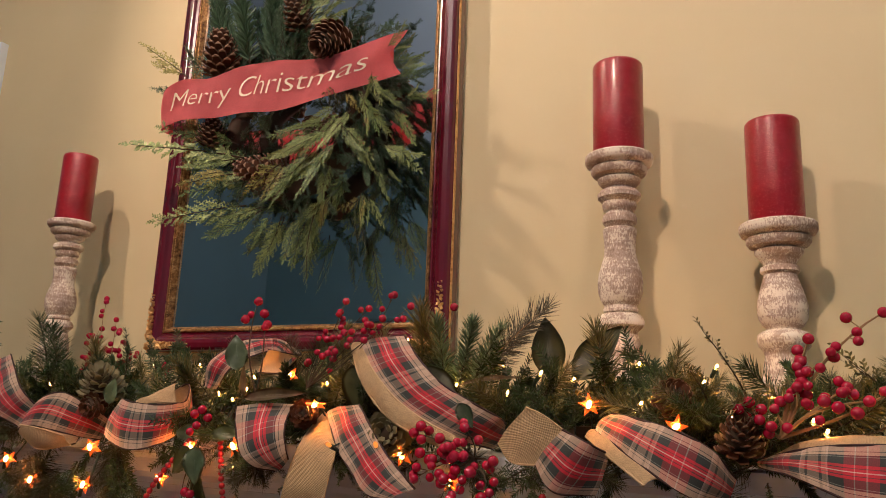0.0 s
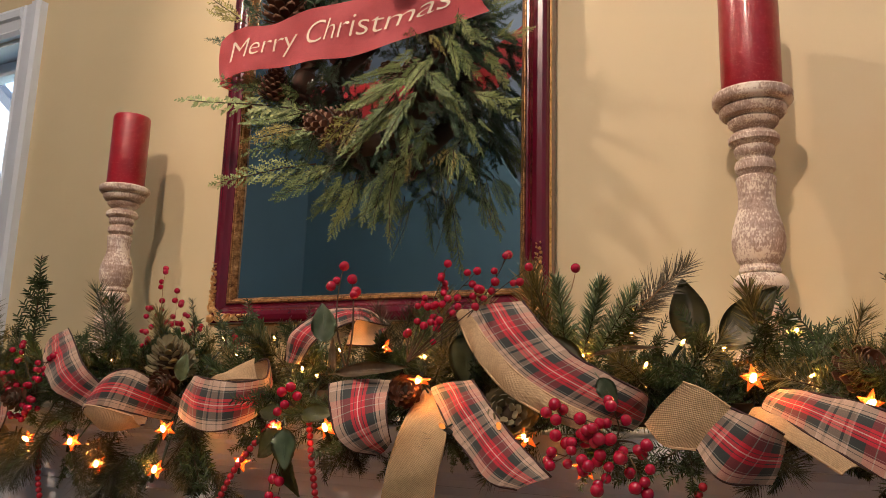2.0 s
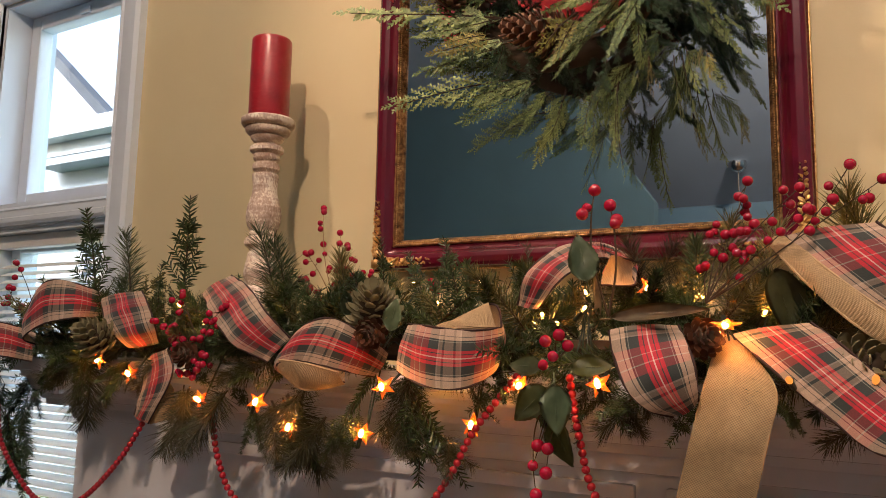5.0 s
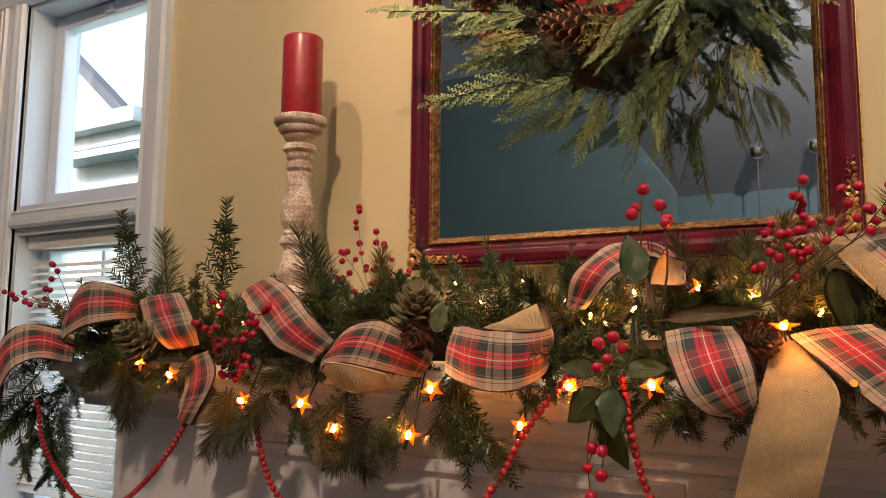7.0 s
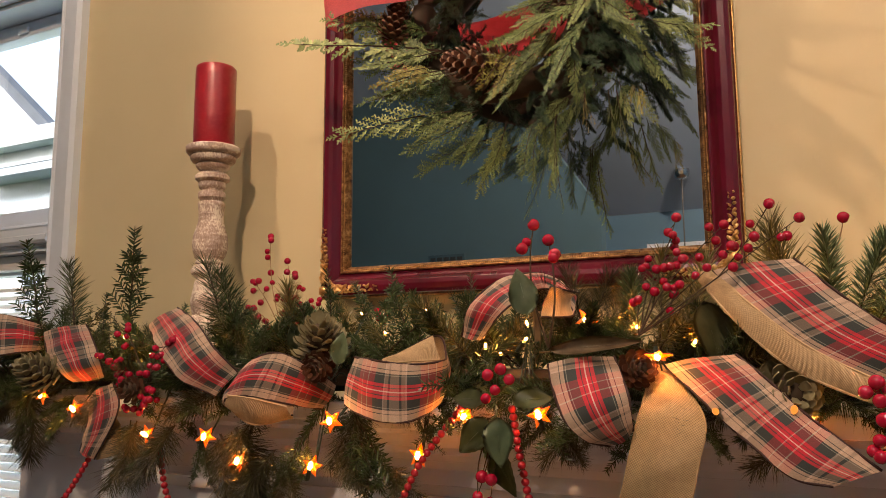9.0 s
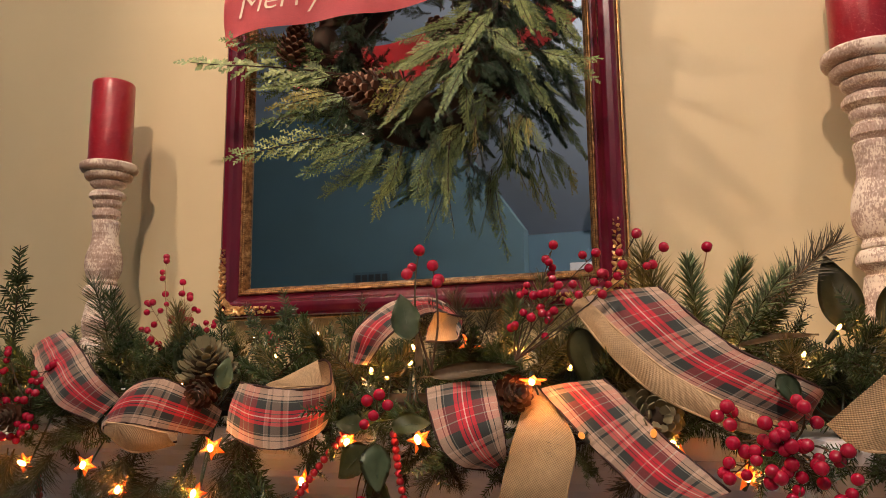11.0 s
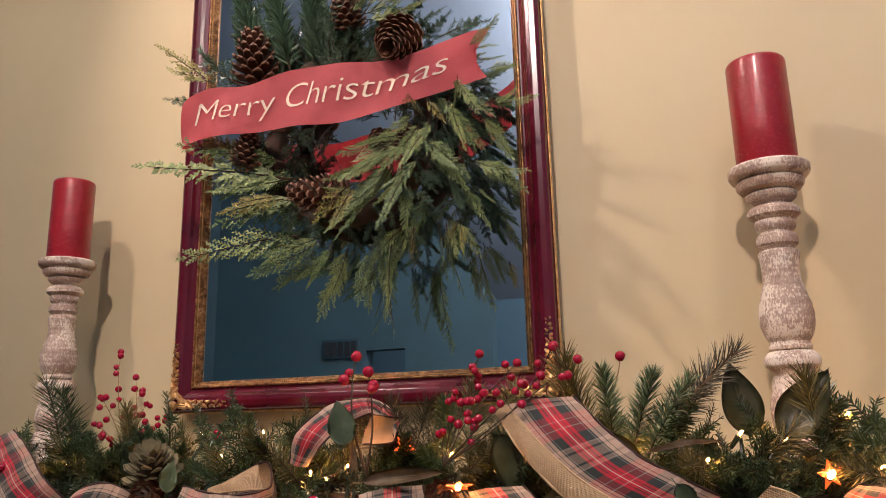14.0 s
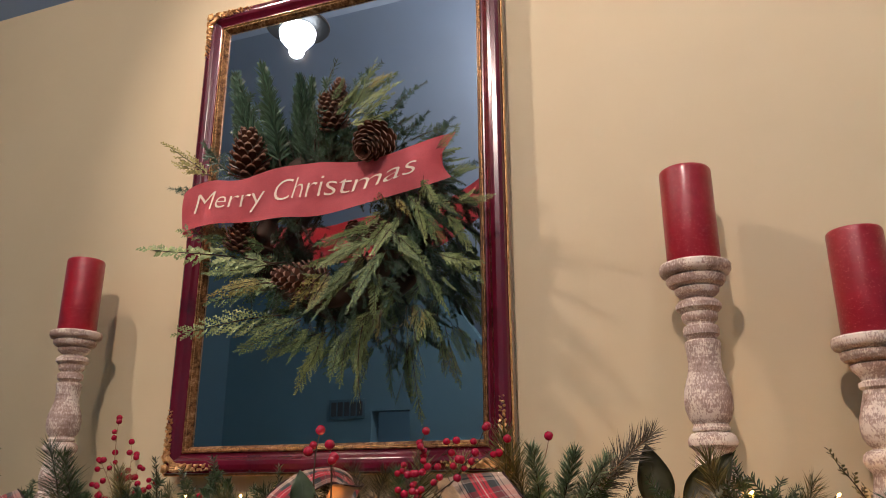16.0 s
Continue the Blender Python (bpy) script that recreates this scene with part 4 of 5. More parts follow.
def sprig(name, mesh, parent, at, to, scale=1.0, spin=0.0, free=False):
    if free:
        d = Vector(to).normalized() * scale
        along = [Vector(at) + d * s for s in (0.03, 0.06, 0.09, 0.12, 0.15)]
        if any((p - c).length < 0.048 for c in CLEAR for p in along):
            return None
        if any(abs(p.x - c.x) < 0.024 and abs(p.z - c.z) < 0.024 and p.y < c.y - 0.004 for p in along for c in RIBBON_POINTS):
            return None
    ob = link(name, mesh, parent)
    ob.matrix_local = Matrix.Translation(-rooted(parent).location) @ aim(at, to, scale, spin)
    return ob


garland = thing("evergreen_garland", (-0.8, 1.1, MT), "mixed artificial evergreen garland laid along the white mantel", "garland")
line = spline([(-2.10, 1.10, 1.40), (-2.0, 1.08, 1.43), (-1.5, 1.09, 1.43), (-1.0, 1.09, 1.43), (-0.5, 1.09, 1.43), (0.0, 1.09, 1.43), (0.40, 1.09, 1.43)], 10)
part("stem", tube(line, 0.018, 8), twig_brown, garland)
rng = random.Random(23)
for i in range(420):
    x = -2.03 + 2.42 * (i + rng.random()) / 420
    a = rng.uniform(-0.35, math.pi + 0.5)
    front = math.cos(a)
    base = (x, 1.115 - 0.035 * front, 1.425 + 0.025 * max(0, math.sin(a)))
    d = (rng.uniform(-0.9, 0.9), -0.95 * front, 0.62 * math.sin(a) + (-0.10 if front > 0.3 else 0.05))
    sprig("fir_sprig", rng.choice(FIR), garland, base, d, rng.uniform(0.75, 1.1), rng.uniform(0, 6), True)
for i in range(240):
    x = -2.03 + 2.42 * (i + rng.random()) / 240
    a = rng.uniform(-0.3, math.pi)
    front = math.cos(a)
    base = (x, 1.11 - 0.05 * front, 1.43 + 0.03 * max(0, math.sin(a)))
    sprig("pine_sprig", rng.choice(PINE), garland, base, (rng.uniform(-0.9, 0.9), -0.9 * front, 0.6 * math.sin(a) - 0.1), rng.uniform(0.65, 1.0), rng.uniform(0, 6), True)
for i in range(110):
    x = -2.0 + 2.4 * (i + rng.random()) / 110
    base = (x, rng.uniform(1.05, 1.15), rng.uniform(1.43, 1.47))
    sprig("cedar_sprig", rng.choice(OLIVE), garland, base, (rng.uniform(-1, 1), rng.uniform(-0.9, 0.6), rng.uniform(-0.1, 0.8)), rng.uniform(0.7, 1.1), rng.uniform(0, 6), True)
# sprigs that hang over the front edge of the shelf, in loose bunches
HANGING = [(-1.777, 1.387, -1.778, 1.254), (-1.513, 1.335, -1.531, 1.228), (-1.438, 1.339, -1.477, 1.264), (-1.377, 1.321, -1.356, 1.245), (-1.288, 1.331, -1.232, 1.228), (-1.331, 1.324, -1.290, 1.239),
           (-1.204, 1.304, -1.155, 1.252), (-1.088, 1.376, -1.110, 1.275), (-1.074, 1.358, -1.046, 1.245), (-1.030, 1.306, -0.997, 1.260), (-0.794, 1.366, -0.781, 1.325), (-0.765, 1.368, -0.753, 1.341),
           (-0.628, 1.381, -0.583, 1.356), (-1.185, 1.333, -1.194, 1.264), (-1.245, 1.313, -1.274, 1.241), (-1.599, 1.392, -1.638, 1.343), (-1.697, 1.360, -1.692, 1.303), (-1.109, 1.322, -1.074, 1.260)]
for i, (x, z, ex, ez) in enumerate(HANGING):
    for k in range(3):
        d = Vector((ex - x + rng.uniform(-0.03, 0.03), rng.uniform(-0.03, 0.01), ez - z + rng.uniform(-0.015, 0.015)))
        kinds = FIR[2:] if i % 5 == 3 or i == 12 else LONG if i % 2 or k < 2 else FIR
        sprig("hanging_sprig", rng.choice(kinds), garland, (x - d.x * 0.25 + rng.uniform(-0.008, 0.008), 1.012 + rng.uniform(-0.012, 0.012), z - d.z * 0.25), d, 0.9 * d.length / 0.12 * rng.uniform(0.85, 1.1), rng.uniform(0, 6))
for i in range(46):                        # short growth along the shelf's edge
    x = -1.95 + 2.3 * (i + rng.random()) / 46
    sprig("edge_sprig", rng.choice(LONG + FIR), garland, (x, rng.uniform(1.01, 1.045), rng.uniform(1.385, 1.42)), (rng.uniform(-0.9, 0.9), -0.30, -0.35), rng.uniform(0.5, 0.75), rng.uniform(0, 6), True)
for i in range(9):                         # a bunch below the shelf's end
    sprig("hanging_sprig", rng.choice(FIR), garland, (-2.15 + rng.uniform(-0.04, 0.03), 1.12, 1.29 - 0.012 * i), (rng.uniform(-0.4, 0.6), rng.uniform(-0.4, 0.2), -0.7), rng.uniform(0.6, 0.9), rng.uniform(0, 6))
for i in range(60):                        # short dark fill along the front
    x = -2.0 + 2.4 * (i + rng.random()) / 60
    sprig("front_sprig", rng.choice(FIR), garland, (x, rng.uniform(1.02, 1.06), rng.uniform(1.395, 1.43)), (rng.uniform(-0.9, 0.9), -0.5, rng.uniform(-0.5, 0.0)), rng.uniform(0.6, 0.85), rng.uniform(0, 6), True)
for i in range(150):                       # dark growth behind the ribbons
    x = -2.0 + 2.4 * (i + rng.random()) / 150
    sprig("back_sprig", rng.choice(FIR + PINE[:2]), garland, (x, rng.uniform(1.03, 1.07), rng.uniform(1.40, 1.46)), (rng.uniform(-1, 1), rng.uniform(-0.15, 0.25), rng.uniform(-0.5, 0.6)), rng.uniform(0.6, 0.9), rng.uniform(0, 6), True)
# the end of the garland falls over the shelf's end
for i in range(16):
    sprig("fir_sprig", rng.choice(FIR + PINE[:2]), garland, (-2.06 + rng.uniform(-0.03, 0.02), rng.uniform(0.97, 1.12), 1.40 - 0.012 * i * 0.8), (rng.uniform(-0.7, 0.3), rng.uniform(-0.5, 0.3), -0.7), rng.uniform(0.8, 1.1), rng.uniform(0, 6))
# upright tips that stand clear of the rest
for x, y, z, top, kind in ((-1.860, 1.08, 1.50, 1.675, FIR[2]), (-1.780, 1.10, 1.50, 1.665, PINE[0]), (-1.640, 1.10, 1.50, 1.685, FIR[3]), (-1.43, 1.12, 1.48, 1.655, PINE[1]), (-1.40, 1.13, 1.47, 1.64, PINE[0]),
                           (-1.07, 1.14, 1.47, 1.60, FIR[2]), (-1.13, 1.14, 1.47, 1.585, FIR[3]), (-0.66, 1.12, 1.47, 1.60, PINE[2]), (-0.69, 1.08, 1.48, 1.60, PINE[3]),
                           (-0.53, 1.14, 1.48, 1.63, PINE[3]), (-0.56, 1.13, 1.48, 1.64, PINE[2]), (-0.25, 1.12, 1.46, 1.60, PINE[2]), (-0.72, 1.10, 1.48, 1.59, PINE[0])):
    sprig("tip_sprig", kind, garland, (x, y, z), (rng.uniform(-0.22, 0.22), -0.1, 1), (top - z) / 0.13, rng.uniform(0, 6))
sprig("tip_sprig", DUSK[0], garland, (-0.445, 1.08, 1.515), (0.10, 0, 0.105), 1.2, 1.0)
sprig("tip_sprig", DUSK[1], garland, (-0.445, 1.09, 1.500), (0.085, 0.01, 0.10), 0.95, 2.0)
for dx in (-0.022, 0.0, 0.020):
    sprig("tip_sprig", FRESH[dx > 0], garland, (-0.475 + dx, 1.075, 1.495), (0.035 + 1.5 * dx, -0.03, 0.12), 0.95, 30 * dx)
for dx in (-0.05, -0.03, -0.005, 0.02, 0.05):
    sprig("tip_sprig", LONG[0], garland, (-0.80 + dx * 0.4, 1.13, 1.49), (dx * 1.5, -0.02, 0.10), 0.75, 20 * dx)


# ---- leaves ----
def leaf_mesh(name, length, width, fold, bend, material, serrate=0.0):
    bm = bmesh.new()
    nu, nv = 14, 6
    grid = []
    for i in range(nu + 1):
        t = i / nu
        w = width * 0.5 * (math.sin(math.pi * t ** 0.75) ** 0.9) * (1 + serrate * (i % 2)) + 0.0004
        row = []
        for j in range(nv + 1):
            s = 2 * j / nv - 1
            row.append(bm.verts.new((length * t, w * s, fold * abs(s) * width - bend * t * t + 0.0015 * math.sin(9 * t + 3 * s))))
        grid.append(row)
    for i in range(nu):
        for j in range(nv):
            bm.faces.new((grid[i][j], grid[i + 1][j], grid[i + 1][j + 1], grid[i][j + 1]))
    bmesh.ops.solidify(bm, geom=bm.faces[:], thickness=0.0006)
    tube([(-0.014, 0, 0.002), (0.0, 0, 0), (length * 0.5, 0, -bend * 0.25 + 0.0004), (length * 0.92, 0, -bend * 0.85 + 0.0003)], 0.0011, 5, 0.4, bm)
    me = bpy.data.meshes.new(name)
    bm.to_mesh(me)
    bm.free()
    me.materials.append(material)
    me.shade_smooth()
    return me


LEAF_BIG = leaf_mesh("leaf", 0.098, 0.052, 0.16, 0.022, leaf_olive)
LEAF_MID = leaf_mesh("leaf", 0.060, 0.036, 0.10, 0.012, leaf_green, 0.06)
LEAF_DRY = leaf_mesh("leaf", 0.120, 0.024, 0.20, 0.014, leaf_brown)


def leaf(mesh, at, to, face, scale=1.0, label="dark green artificial leaf tucked into the garland"):
    """A leaf at its stalk, pointing along one direction, its face towards another."""
    x = Vector(to).normalized()
    z = (Vector(face) - x * Vector(face).dot(x)).normalized()
    y = z.cross(x)
    ob = tagged(new("leaf", mesh), label, "leaf", "leaves in the garland")
    ob.matrix_world = Matrix.Translation(at) @ Matrix((x, y, z)).transposed().to_4x4() @ Matrix.Diagonal((scale, scale, scale, 1))
    return ob


leaf(LEAF_BIG, (-0.335, 1.10, 1.515), (-0.12, 0.0, 1), (0.25, -1, 0.2), 0.95, "large olive magnolia leaf standing in the garland")
leaf(LEAF_BIG, (-0.295, 1.10, 1.51), (0.55, 0.05, 0.85), (-0.2, -1, 0.3), 1.05, "large olive magnolia leaf standing in the garland")
leaf(LEAF_MID, (-0.835, 1.0, 1.515), (-0.15, -0.1, 1), (0.5, -1, 0.2), 1.0)
leaf(LEAF_BIG, (-0.631, 1.02, 1.525), (0.35, 0.0, -1), (0.6, -1, 0.2), 0.85)
leaf(LEAF_MID, (-0.863, 0.945, 1.39), (-0.75, 0.0, -0.62), (0.2, -1, 0.35), 1.0)
leaf(LEAF_MID, (-0.853, 0.94, 1.395), (0.10, -0.1, -1), (0.3, -1, 0.3), 0.95)
leaf(LEAF_MID, (-0.863, 0.955, 1.358), (0.35, 0.0, -1), (-0.4, -1, 0.1), 1.0)
leaf(LEAF_MID, (-0.876, 0.96, 1.412), (-0.8, 0.0, 0.1), (0.2, -1, 0.5), 0.75)
leaf(LEAF_MID, (-0.841, 0.96, 1.412), (0.9, 0.05, 0.15), (-0.1, -1, 0.5), 0.8)
leaf(LEAF_DRY, (-0.8, 0.98, 1.47), (0.98, 0.05, 0.14), (0, -1, 0.5), 0.9, "dry brown curled leaf lying over the ribbon")
leaf(LEAF_DRY, (-0.825, 1.0, 1.46), (0.05, 0.0, 1), (1, -0.6, 0), 0.55, "dry brown curled leaf in the garland")
leaf(LEAF_MID, (-1.195, 1.02, 1.475), (-0.3, -0.2, 0.9), (0.2, -1, 0.1), 0.7)
leaf(LEAF_MID, (-1.115, 1.0, 1.455), (0.25, -0.2, 0.9), (0.3, -1, 0.2), 0.75)
leaf(LEAF_MID, (-0.417, 0.95, 1.47), (0.55, -0.1, -0.75), (0.15, -1, 0.35), 0.6, "small grey-green leaf lying on the tartan ribbon")
leaf(LEAF_BIG, (-0.51, 1.02, 1.52), (0.8, 0.0, -0.5), (0.2, -0.7, 0.9), 0.8)
leaf(LEAF_BIG, (-0.45, 1.04, 1.50), (0.85, 0.1, 0.2), (0.0, -0.5, 1), 0.7, "dry brown curled leaf in the garland").data = LEAF_DRY


# ---- cones ----
def cone_meshes(name, length, radius, rows, tip):
    """A core and one scale; the scales sit on a spiral."""
    core = bmesh.new()
    bmesh.ops.create_uvsphere(core, u_segments=12, v_segments=8, radius=1, matrix=Matrix.Diagonal((radius * 0.52, radius * 0.52, length * 0.48, 1)))
    bm = bmesh.new()
    pts = [(0, -0.16, 0), (0, 0.16, 0), (0.55, 0.34, 0.05), (0.55, -0.34, 0.05), (0.92, 0.24, 0.14), (0.92, -0.24, 0.14), (1.06, 0.0, 0.24)]
    up = [bm.verts.new(p) for p in pts]
    dn = [bm.verts.new((x * 0.98, y * 0.9, z - 0.10)) for x, y, z in pts]
    for q in ((0, 1, 2, 3), (3, 2, 4, 5), (5, 4, 6)):
        bm.faces.new([up[k] for k in q])
        bm.faces.new([dn[k] for k in q[::-1]])
    ring = (0, 1, 2, 4, 6, 5, 3)
    for a, b in zip(ring, ring[1:] + ring[:1]):
        bm.faces.new((up[b], up[a], dn[a], dn[b]))
    bmesh.ops.recalc_face_normals(bm, faces=bm.faces)
    return core, bm


def pinecone(at, axis, length, radius, material, tip, parent=None, n=64, label="brown pine cone with open woody scales", spread=1.0):
    """Built along its axis, base first."""
    th = parent
    if th is None:
        th = thing("pine_cone", at, label, "pine cone", "pine cones in the garland")
    q = Vector(axis).normalized().to_track_quat("Z", "Y").to_matrix().to_4x4()
    base = Matrix.Translation(at) @ q
    core, scale = cone_meshes("pine_cone", length, radius, 8, tip)
    core.transform(base)
    body = part("pine_cone" if parent else "cone_core", core, twig_brown, th, label if parent else "")
    mesh = bpy.data.meshes.new("scale")
    scale.to_mesh(mesh)
    scale.free()
    mesh.materials.append(material)
    mesh.materials.append(tip)
    for f in mesh.polygons:
        f.material_index = 1 if f.center.x > 0.85 else 0
    home = Matrix.Translation(-rooted(th).location)
    for i in range(n):
        t = (i + 0.5) / n
        h = (t - 0.5) * length
        r = radius * 0.42 * math.sin(math.pi * min(1, 0.14 + 0.80 * t ** 0.8)) ** 0.7
        ln = radius * (0.72 - 0.34 * t) * spread
        tilt = radians(-8 - 52 * t)
        ob = link("scale", mesh, body if parent else th)
        ob.matrix_local = home @ base @ Matrix.Translation((0, 0, h)) @ Matrix.Rotation(i * 2.39996, 4, "Z") @ Matrix.Translation((r * 0.8, 0, 0)) @ Matrix.Rotation(tilt, 4, "Y") @ Matrix.Diagonal((ln, ln * 0.95, ln * 0.8, 1))
    return th


pinecone((-1.151, 1.01, 1.487), (0.25, -0.55, 0.8), 0.058, 0.042, cone_pale, cone_pale, n=56, label="pale green-grey open pine cone in the garland", spread=1.15)
pinecone((-1.70, 0.97, 1.440), (-0.2, -0.8, 0.5), 0.055, 0.038, cone_pale, cone_pale, n=56, label="pale green-grey open pine cone in the garland", spread=1.15)
pinecone((-1.14, 0.985, 1.450), (0.3, -0.8, -0.2), 0.040, 0.026, cone_brown, cone_brown, n=44, label="small dark brown cone in the garland")
pinecone((-0.150, 1.03, 1.488), (0.4, -0.8, 0.3), 0.045, 0.030, cone_brown, cone_tip, n=52)
pinecone((-0.070, 0.985, 1.440), (0.1, -0.6, 0.8), 0.045, 0.032, cone_brown, cone_tip, n=52)
pinecone((-0.545, 0.99, 1.425), (0.3, -0.9, 0.1), 0.060, 0.042, cone_pale, cone_pale, n=52, label="pale green-grey open pine cone in the garland")
pinecone((-1.475, 0.965, 1.415), (0.3, -0.9, 0.1), 0.034, 0.024, cone_brown, cone_brown, n=40, label="small dark brown cone in the garland")
pinecone((-0.70, 1.0, 1.45), (0.5, -0.9, 0.1), 0.040, 0.026, cone_brown, cone_brown, n=44, label="small dark brown cone in the garland")

# ---- string lights ----
LAMPS_LEFT = [(-1.733, 1.000, 1.400, 1), (-1.647, 1.000, 1.379, 1), (-1.477, 1.000, 1.344, 1), (-1.340, 0.983, 1.348, 1), (-1.290, 1.000, 1.313, 1), (-1.166, 1.010, 1.312, 1), (-1.097, 0.955, 1.381, 1), (-1.000, 1.020, 1.334, 1), (-0.928, 1.010, 1.388, 1), (-0.818, 0.985, 1.395, 1), (-0.777, 1.060, 1.511, 1), (-0.678, 0.996, 1.464, 2), (-1.171, 1.150, 1.533, 0), (-1.054, 1.150, 1.534, 0), (-0.913, 1.050, 1.478, 0), (-0.864, 1.080, 1.508, 0), (-1.589, 1.050, 1.498, 0), (-0.611, 0.940, 1.408, -1)]
LAMPS_RIGHT = [(-0.259, 1.020, 1.475, 1), (-0.145, 1.000, 1.450, 1), (-0.079, 1.020, 1.465, 0), (-0.217, 1.150, 1.539, 0), (-0.296, 1.080, 1.512, 0), (-0.419, 1.120, 1.536, 0), (-0.108, 1.150, 1.536, 0), (-0.552, 1.050, 1.565, 0), (-0.538, 0.945, 1.411, -1), (-0.523, 0.993, 1.396, 1), (-0.450, 1.000, 1.364, 1), (0.010, 1.000, 1.463, 0), (0.042, 1.050, 1.512, 0), (0.023, 0.980, 1.451, 0), (-0.146, 1.100, 1.501, 0), (-0.856, 1.050, 1.486, 0), (0.16, 1.0, 1.45, 1), (0.26, 0.98, 1.42, 1)]
LAMPS_DEEP = [(-1.55, 1.07, 1.47, 0), (-1.40, 1.10, 1.49, 0), (-1.25, 1.08, 1.46, 0), (-1.11, 1.12, 1.50, 0), (-0.97, 1.11, 1.50, 0), (-0.90, 1.07, 1.47, 0), (-0.72, 1.09, 1.50, 0), (-0.645, 1.06, 1.48, 0), (-0.47, 1.06, 1.50, 0),
              (-0.385, 1.05, 1.49, 0), (-0.345, 1.08, 1.52, 0), (-0.20, 1.07, 1.48, 0), (-0.12, 1.09, 1.51, 0), (-0.03, 1.07, 1.49, 0), (-1.68, 1.06, 1.46, 0), (-1.80, 1.05, 1.46, 0)]
lights = thing("string_lights", (-0.8, 1.05, MT), "warm white string lights with amber star caps, lit, on green wire", "string lights")
spots = sorted(LAMPS_LEFT + LAMPS_RIGHT + LAMPS_DEEP)
rng = random.Random(5)
path = []
for x, y, z, s in spots:
    path += [(x - 0.006, 1.06, 1.43), (x, y + 0.012, z - 0.002), (x + 0.008, 1.06, 1.435)]
part("wire", tube(spline(path, 6), 0.0013, 5), wire_green, lights)
star = bmesh.new()
ring_f, ring_b = [], []
for k in range(10):
    r = 0.0165 if k % 2 == 0 else 0.0070
    a = k * math.pi / 5 + math.pi / 2
    ring_f.append(star.verts.new((r * math.cos(a), -0.0008, r * math.sin(a))))
    ring_b.append(star.verts.new((r * math.cos(a), 0.0012, r * math.sin(a))))
cf, cb = star.verts.new((0, -0.004, 0)), star.verts.new((0, 0.003, 0))
for k in range(10):
    j = (k + 1) % 10
    star.faces.new((ring_f[k], ring_f[j], cf))
    star.faces.new((ring_b[j], ring_b[k], cb))
    star.faces.new((ring_f[j], ring_f[k], ring_b[k], ring_b[j]))
bmesh.ops.recalc_face_normals(star, faces=star.faces)
star_mesh = bpy.data.meshes.new("star_cap")
star.to_mesh(star_mesh)
star.free()
star_mesh.materials.append(star_orange)
for x, y, z, s in spots:
    if s == 2:
        turn = Euler((radians(70), 0, 0.3))
    else:
        turn = Euler((radians(rng.uniform(-25, 15)), radians(rng.uniform(-35, 35)), radians(rng.uniform(5, 40))))
    m4 = Matrix.Translation((x, y, z)) @ turn.to_matrix().to_4x4()
    d = turn.to_matrix() @ Vector((rng.uniform(-0.3, 0.3), 0.8, -0.8)).normalized()
    sk = part("socket", tube([Vector((x, y, z)) + d * 0.004, Vector((x, y, z)) + d * 0.011, Vector((x, y, z)) + d * 0.022], 0.0036, 8, 0.8), wire_green, lights)
    bl = bmesh.new()
    bmesh.ops.create_uvsphere(bl, u_segments=12, v_segments=8, radius=1, matrix=Matrix.Translation(Vector((x, y, z)) - d * 0.001) @ d.to_track_quat("Z", "Y").to_matrix().to_4x4() @ Matrix.Diagonal((0.0034, 0.0034, 0.0066, 1) if s else (0.0017, 0.0017, 0.0036, 1)))
    # s of -1 is an added bulb, standing for glow through the ribbon
    part("bulb", bl, bulb_glow if s > 0 else bulb_bare if s == 0 else glow_through, sk, "glowing warm bulb")
    if s > 0:
        st = link("star_cap", star_mesh, sk, "translucent amber star cap")
        st.matrix_local = Matrix.Translation(-lights.location) @ Matrix.Translation((0, 0.005, 0)) @ m4

# ---- berries ----
bm = bmesh.new()
bmesh.ops.create_uvsphere(bm, u_segments=16, v_segments=10, radius=1)
for v in bm.verts:
    if v.co.z > 0.93:
        v.co.z -= 0.10
BERRY = bpy.data.meshes.new("berry")
bm.to_mesh(BERRY)
bm.free()
BERRY.materials.append(berry_red)
BERRY.shade_smooth()


def berry_spray(base, tips, count, r, label, bark=twig_brown, scatter=0.012, thick=0.0016, start=0.35, seed=1):
    """Bent twigs from one base to their tips, with berries on short stalks."""
    rng = random.Random(seed)
    th = thing("berry_spray", base, label, "berry spray", "red berry sprays")
    base = Vector(base)
    for k, tip in enumerate(tips):
        tip = Vector(tip)
        side = Vector((rng.uniform(-1, 1), rng.uniform(-0.5, 0.5), rng.uniform(-0.4, 1))) * (tip - base).length * 0.12
        ln = spline([base, base.lerp(tip, 0.4) + side, base.lerp(tip, 0.75) + side * 0.7, tip], 6)
        part("twig", tube(ln, thick, 5, 0.45), bark, th)
        for i in range(count):
            t = start + (1 - start) * (i + 1) / count
            p = ln[min(len(ln) - 1, int(t * (len(ln) - 1)))]
            off = Vector((rng.uniform(-1, 1), rng.uniform(-1, 0.6), rng.uniform(-1, 1))) * scatter if i < count - 1 else Vector((0, 0, 0))
            b = link("berry", BERRY, th)
            s = r * rng.uniform(0.85, 1.12)
            b.matrix_local = Matrix.Translation(p + off - base) @ Euler((rng.uniform(0, 3), rng.uniform(0, 3), 0)).to_matrix().to_4x4() @ Matrix.Diagonal((s, s, s, 1))
            if off.length > r * 0.6:
                part("stalk", tube([p, p + off], 0.0007, 4), bark, th)
    return th


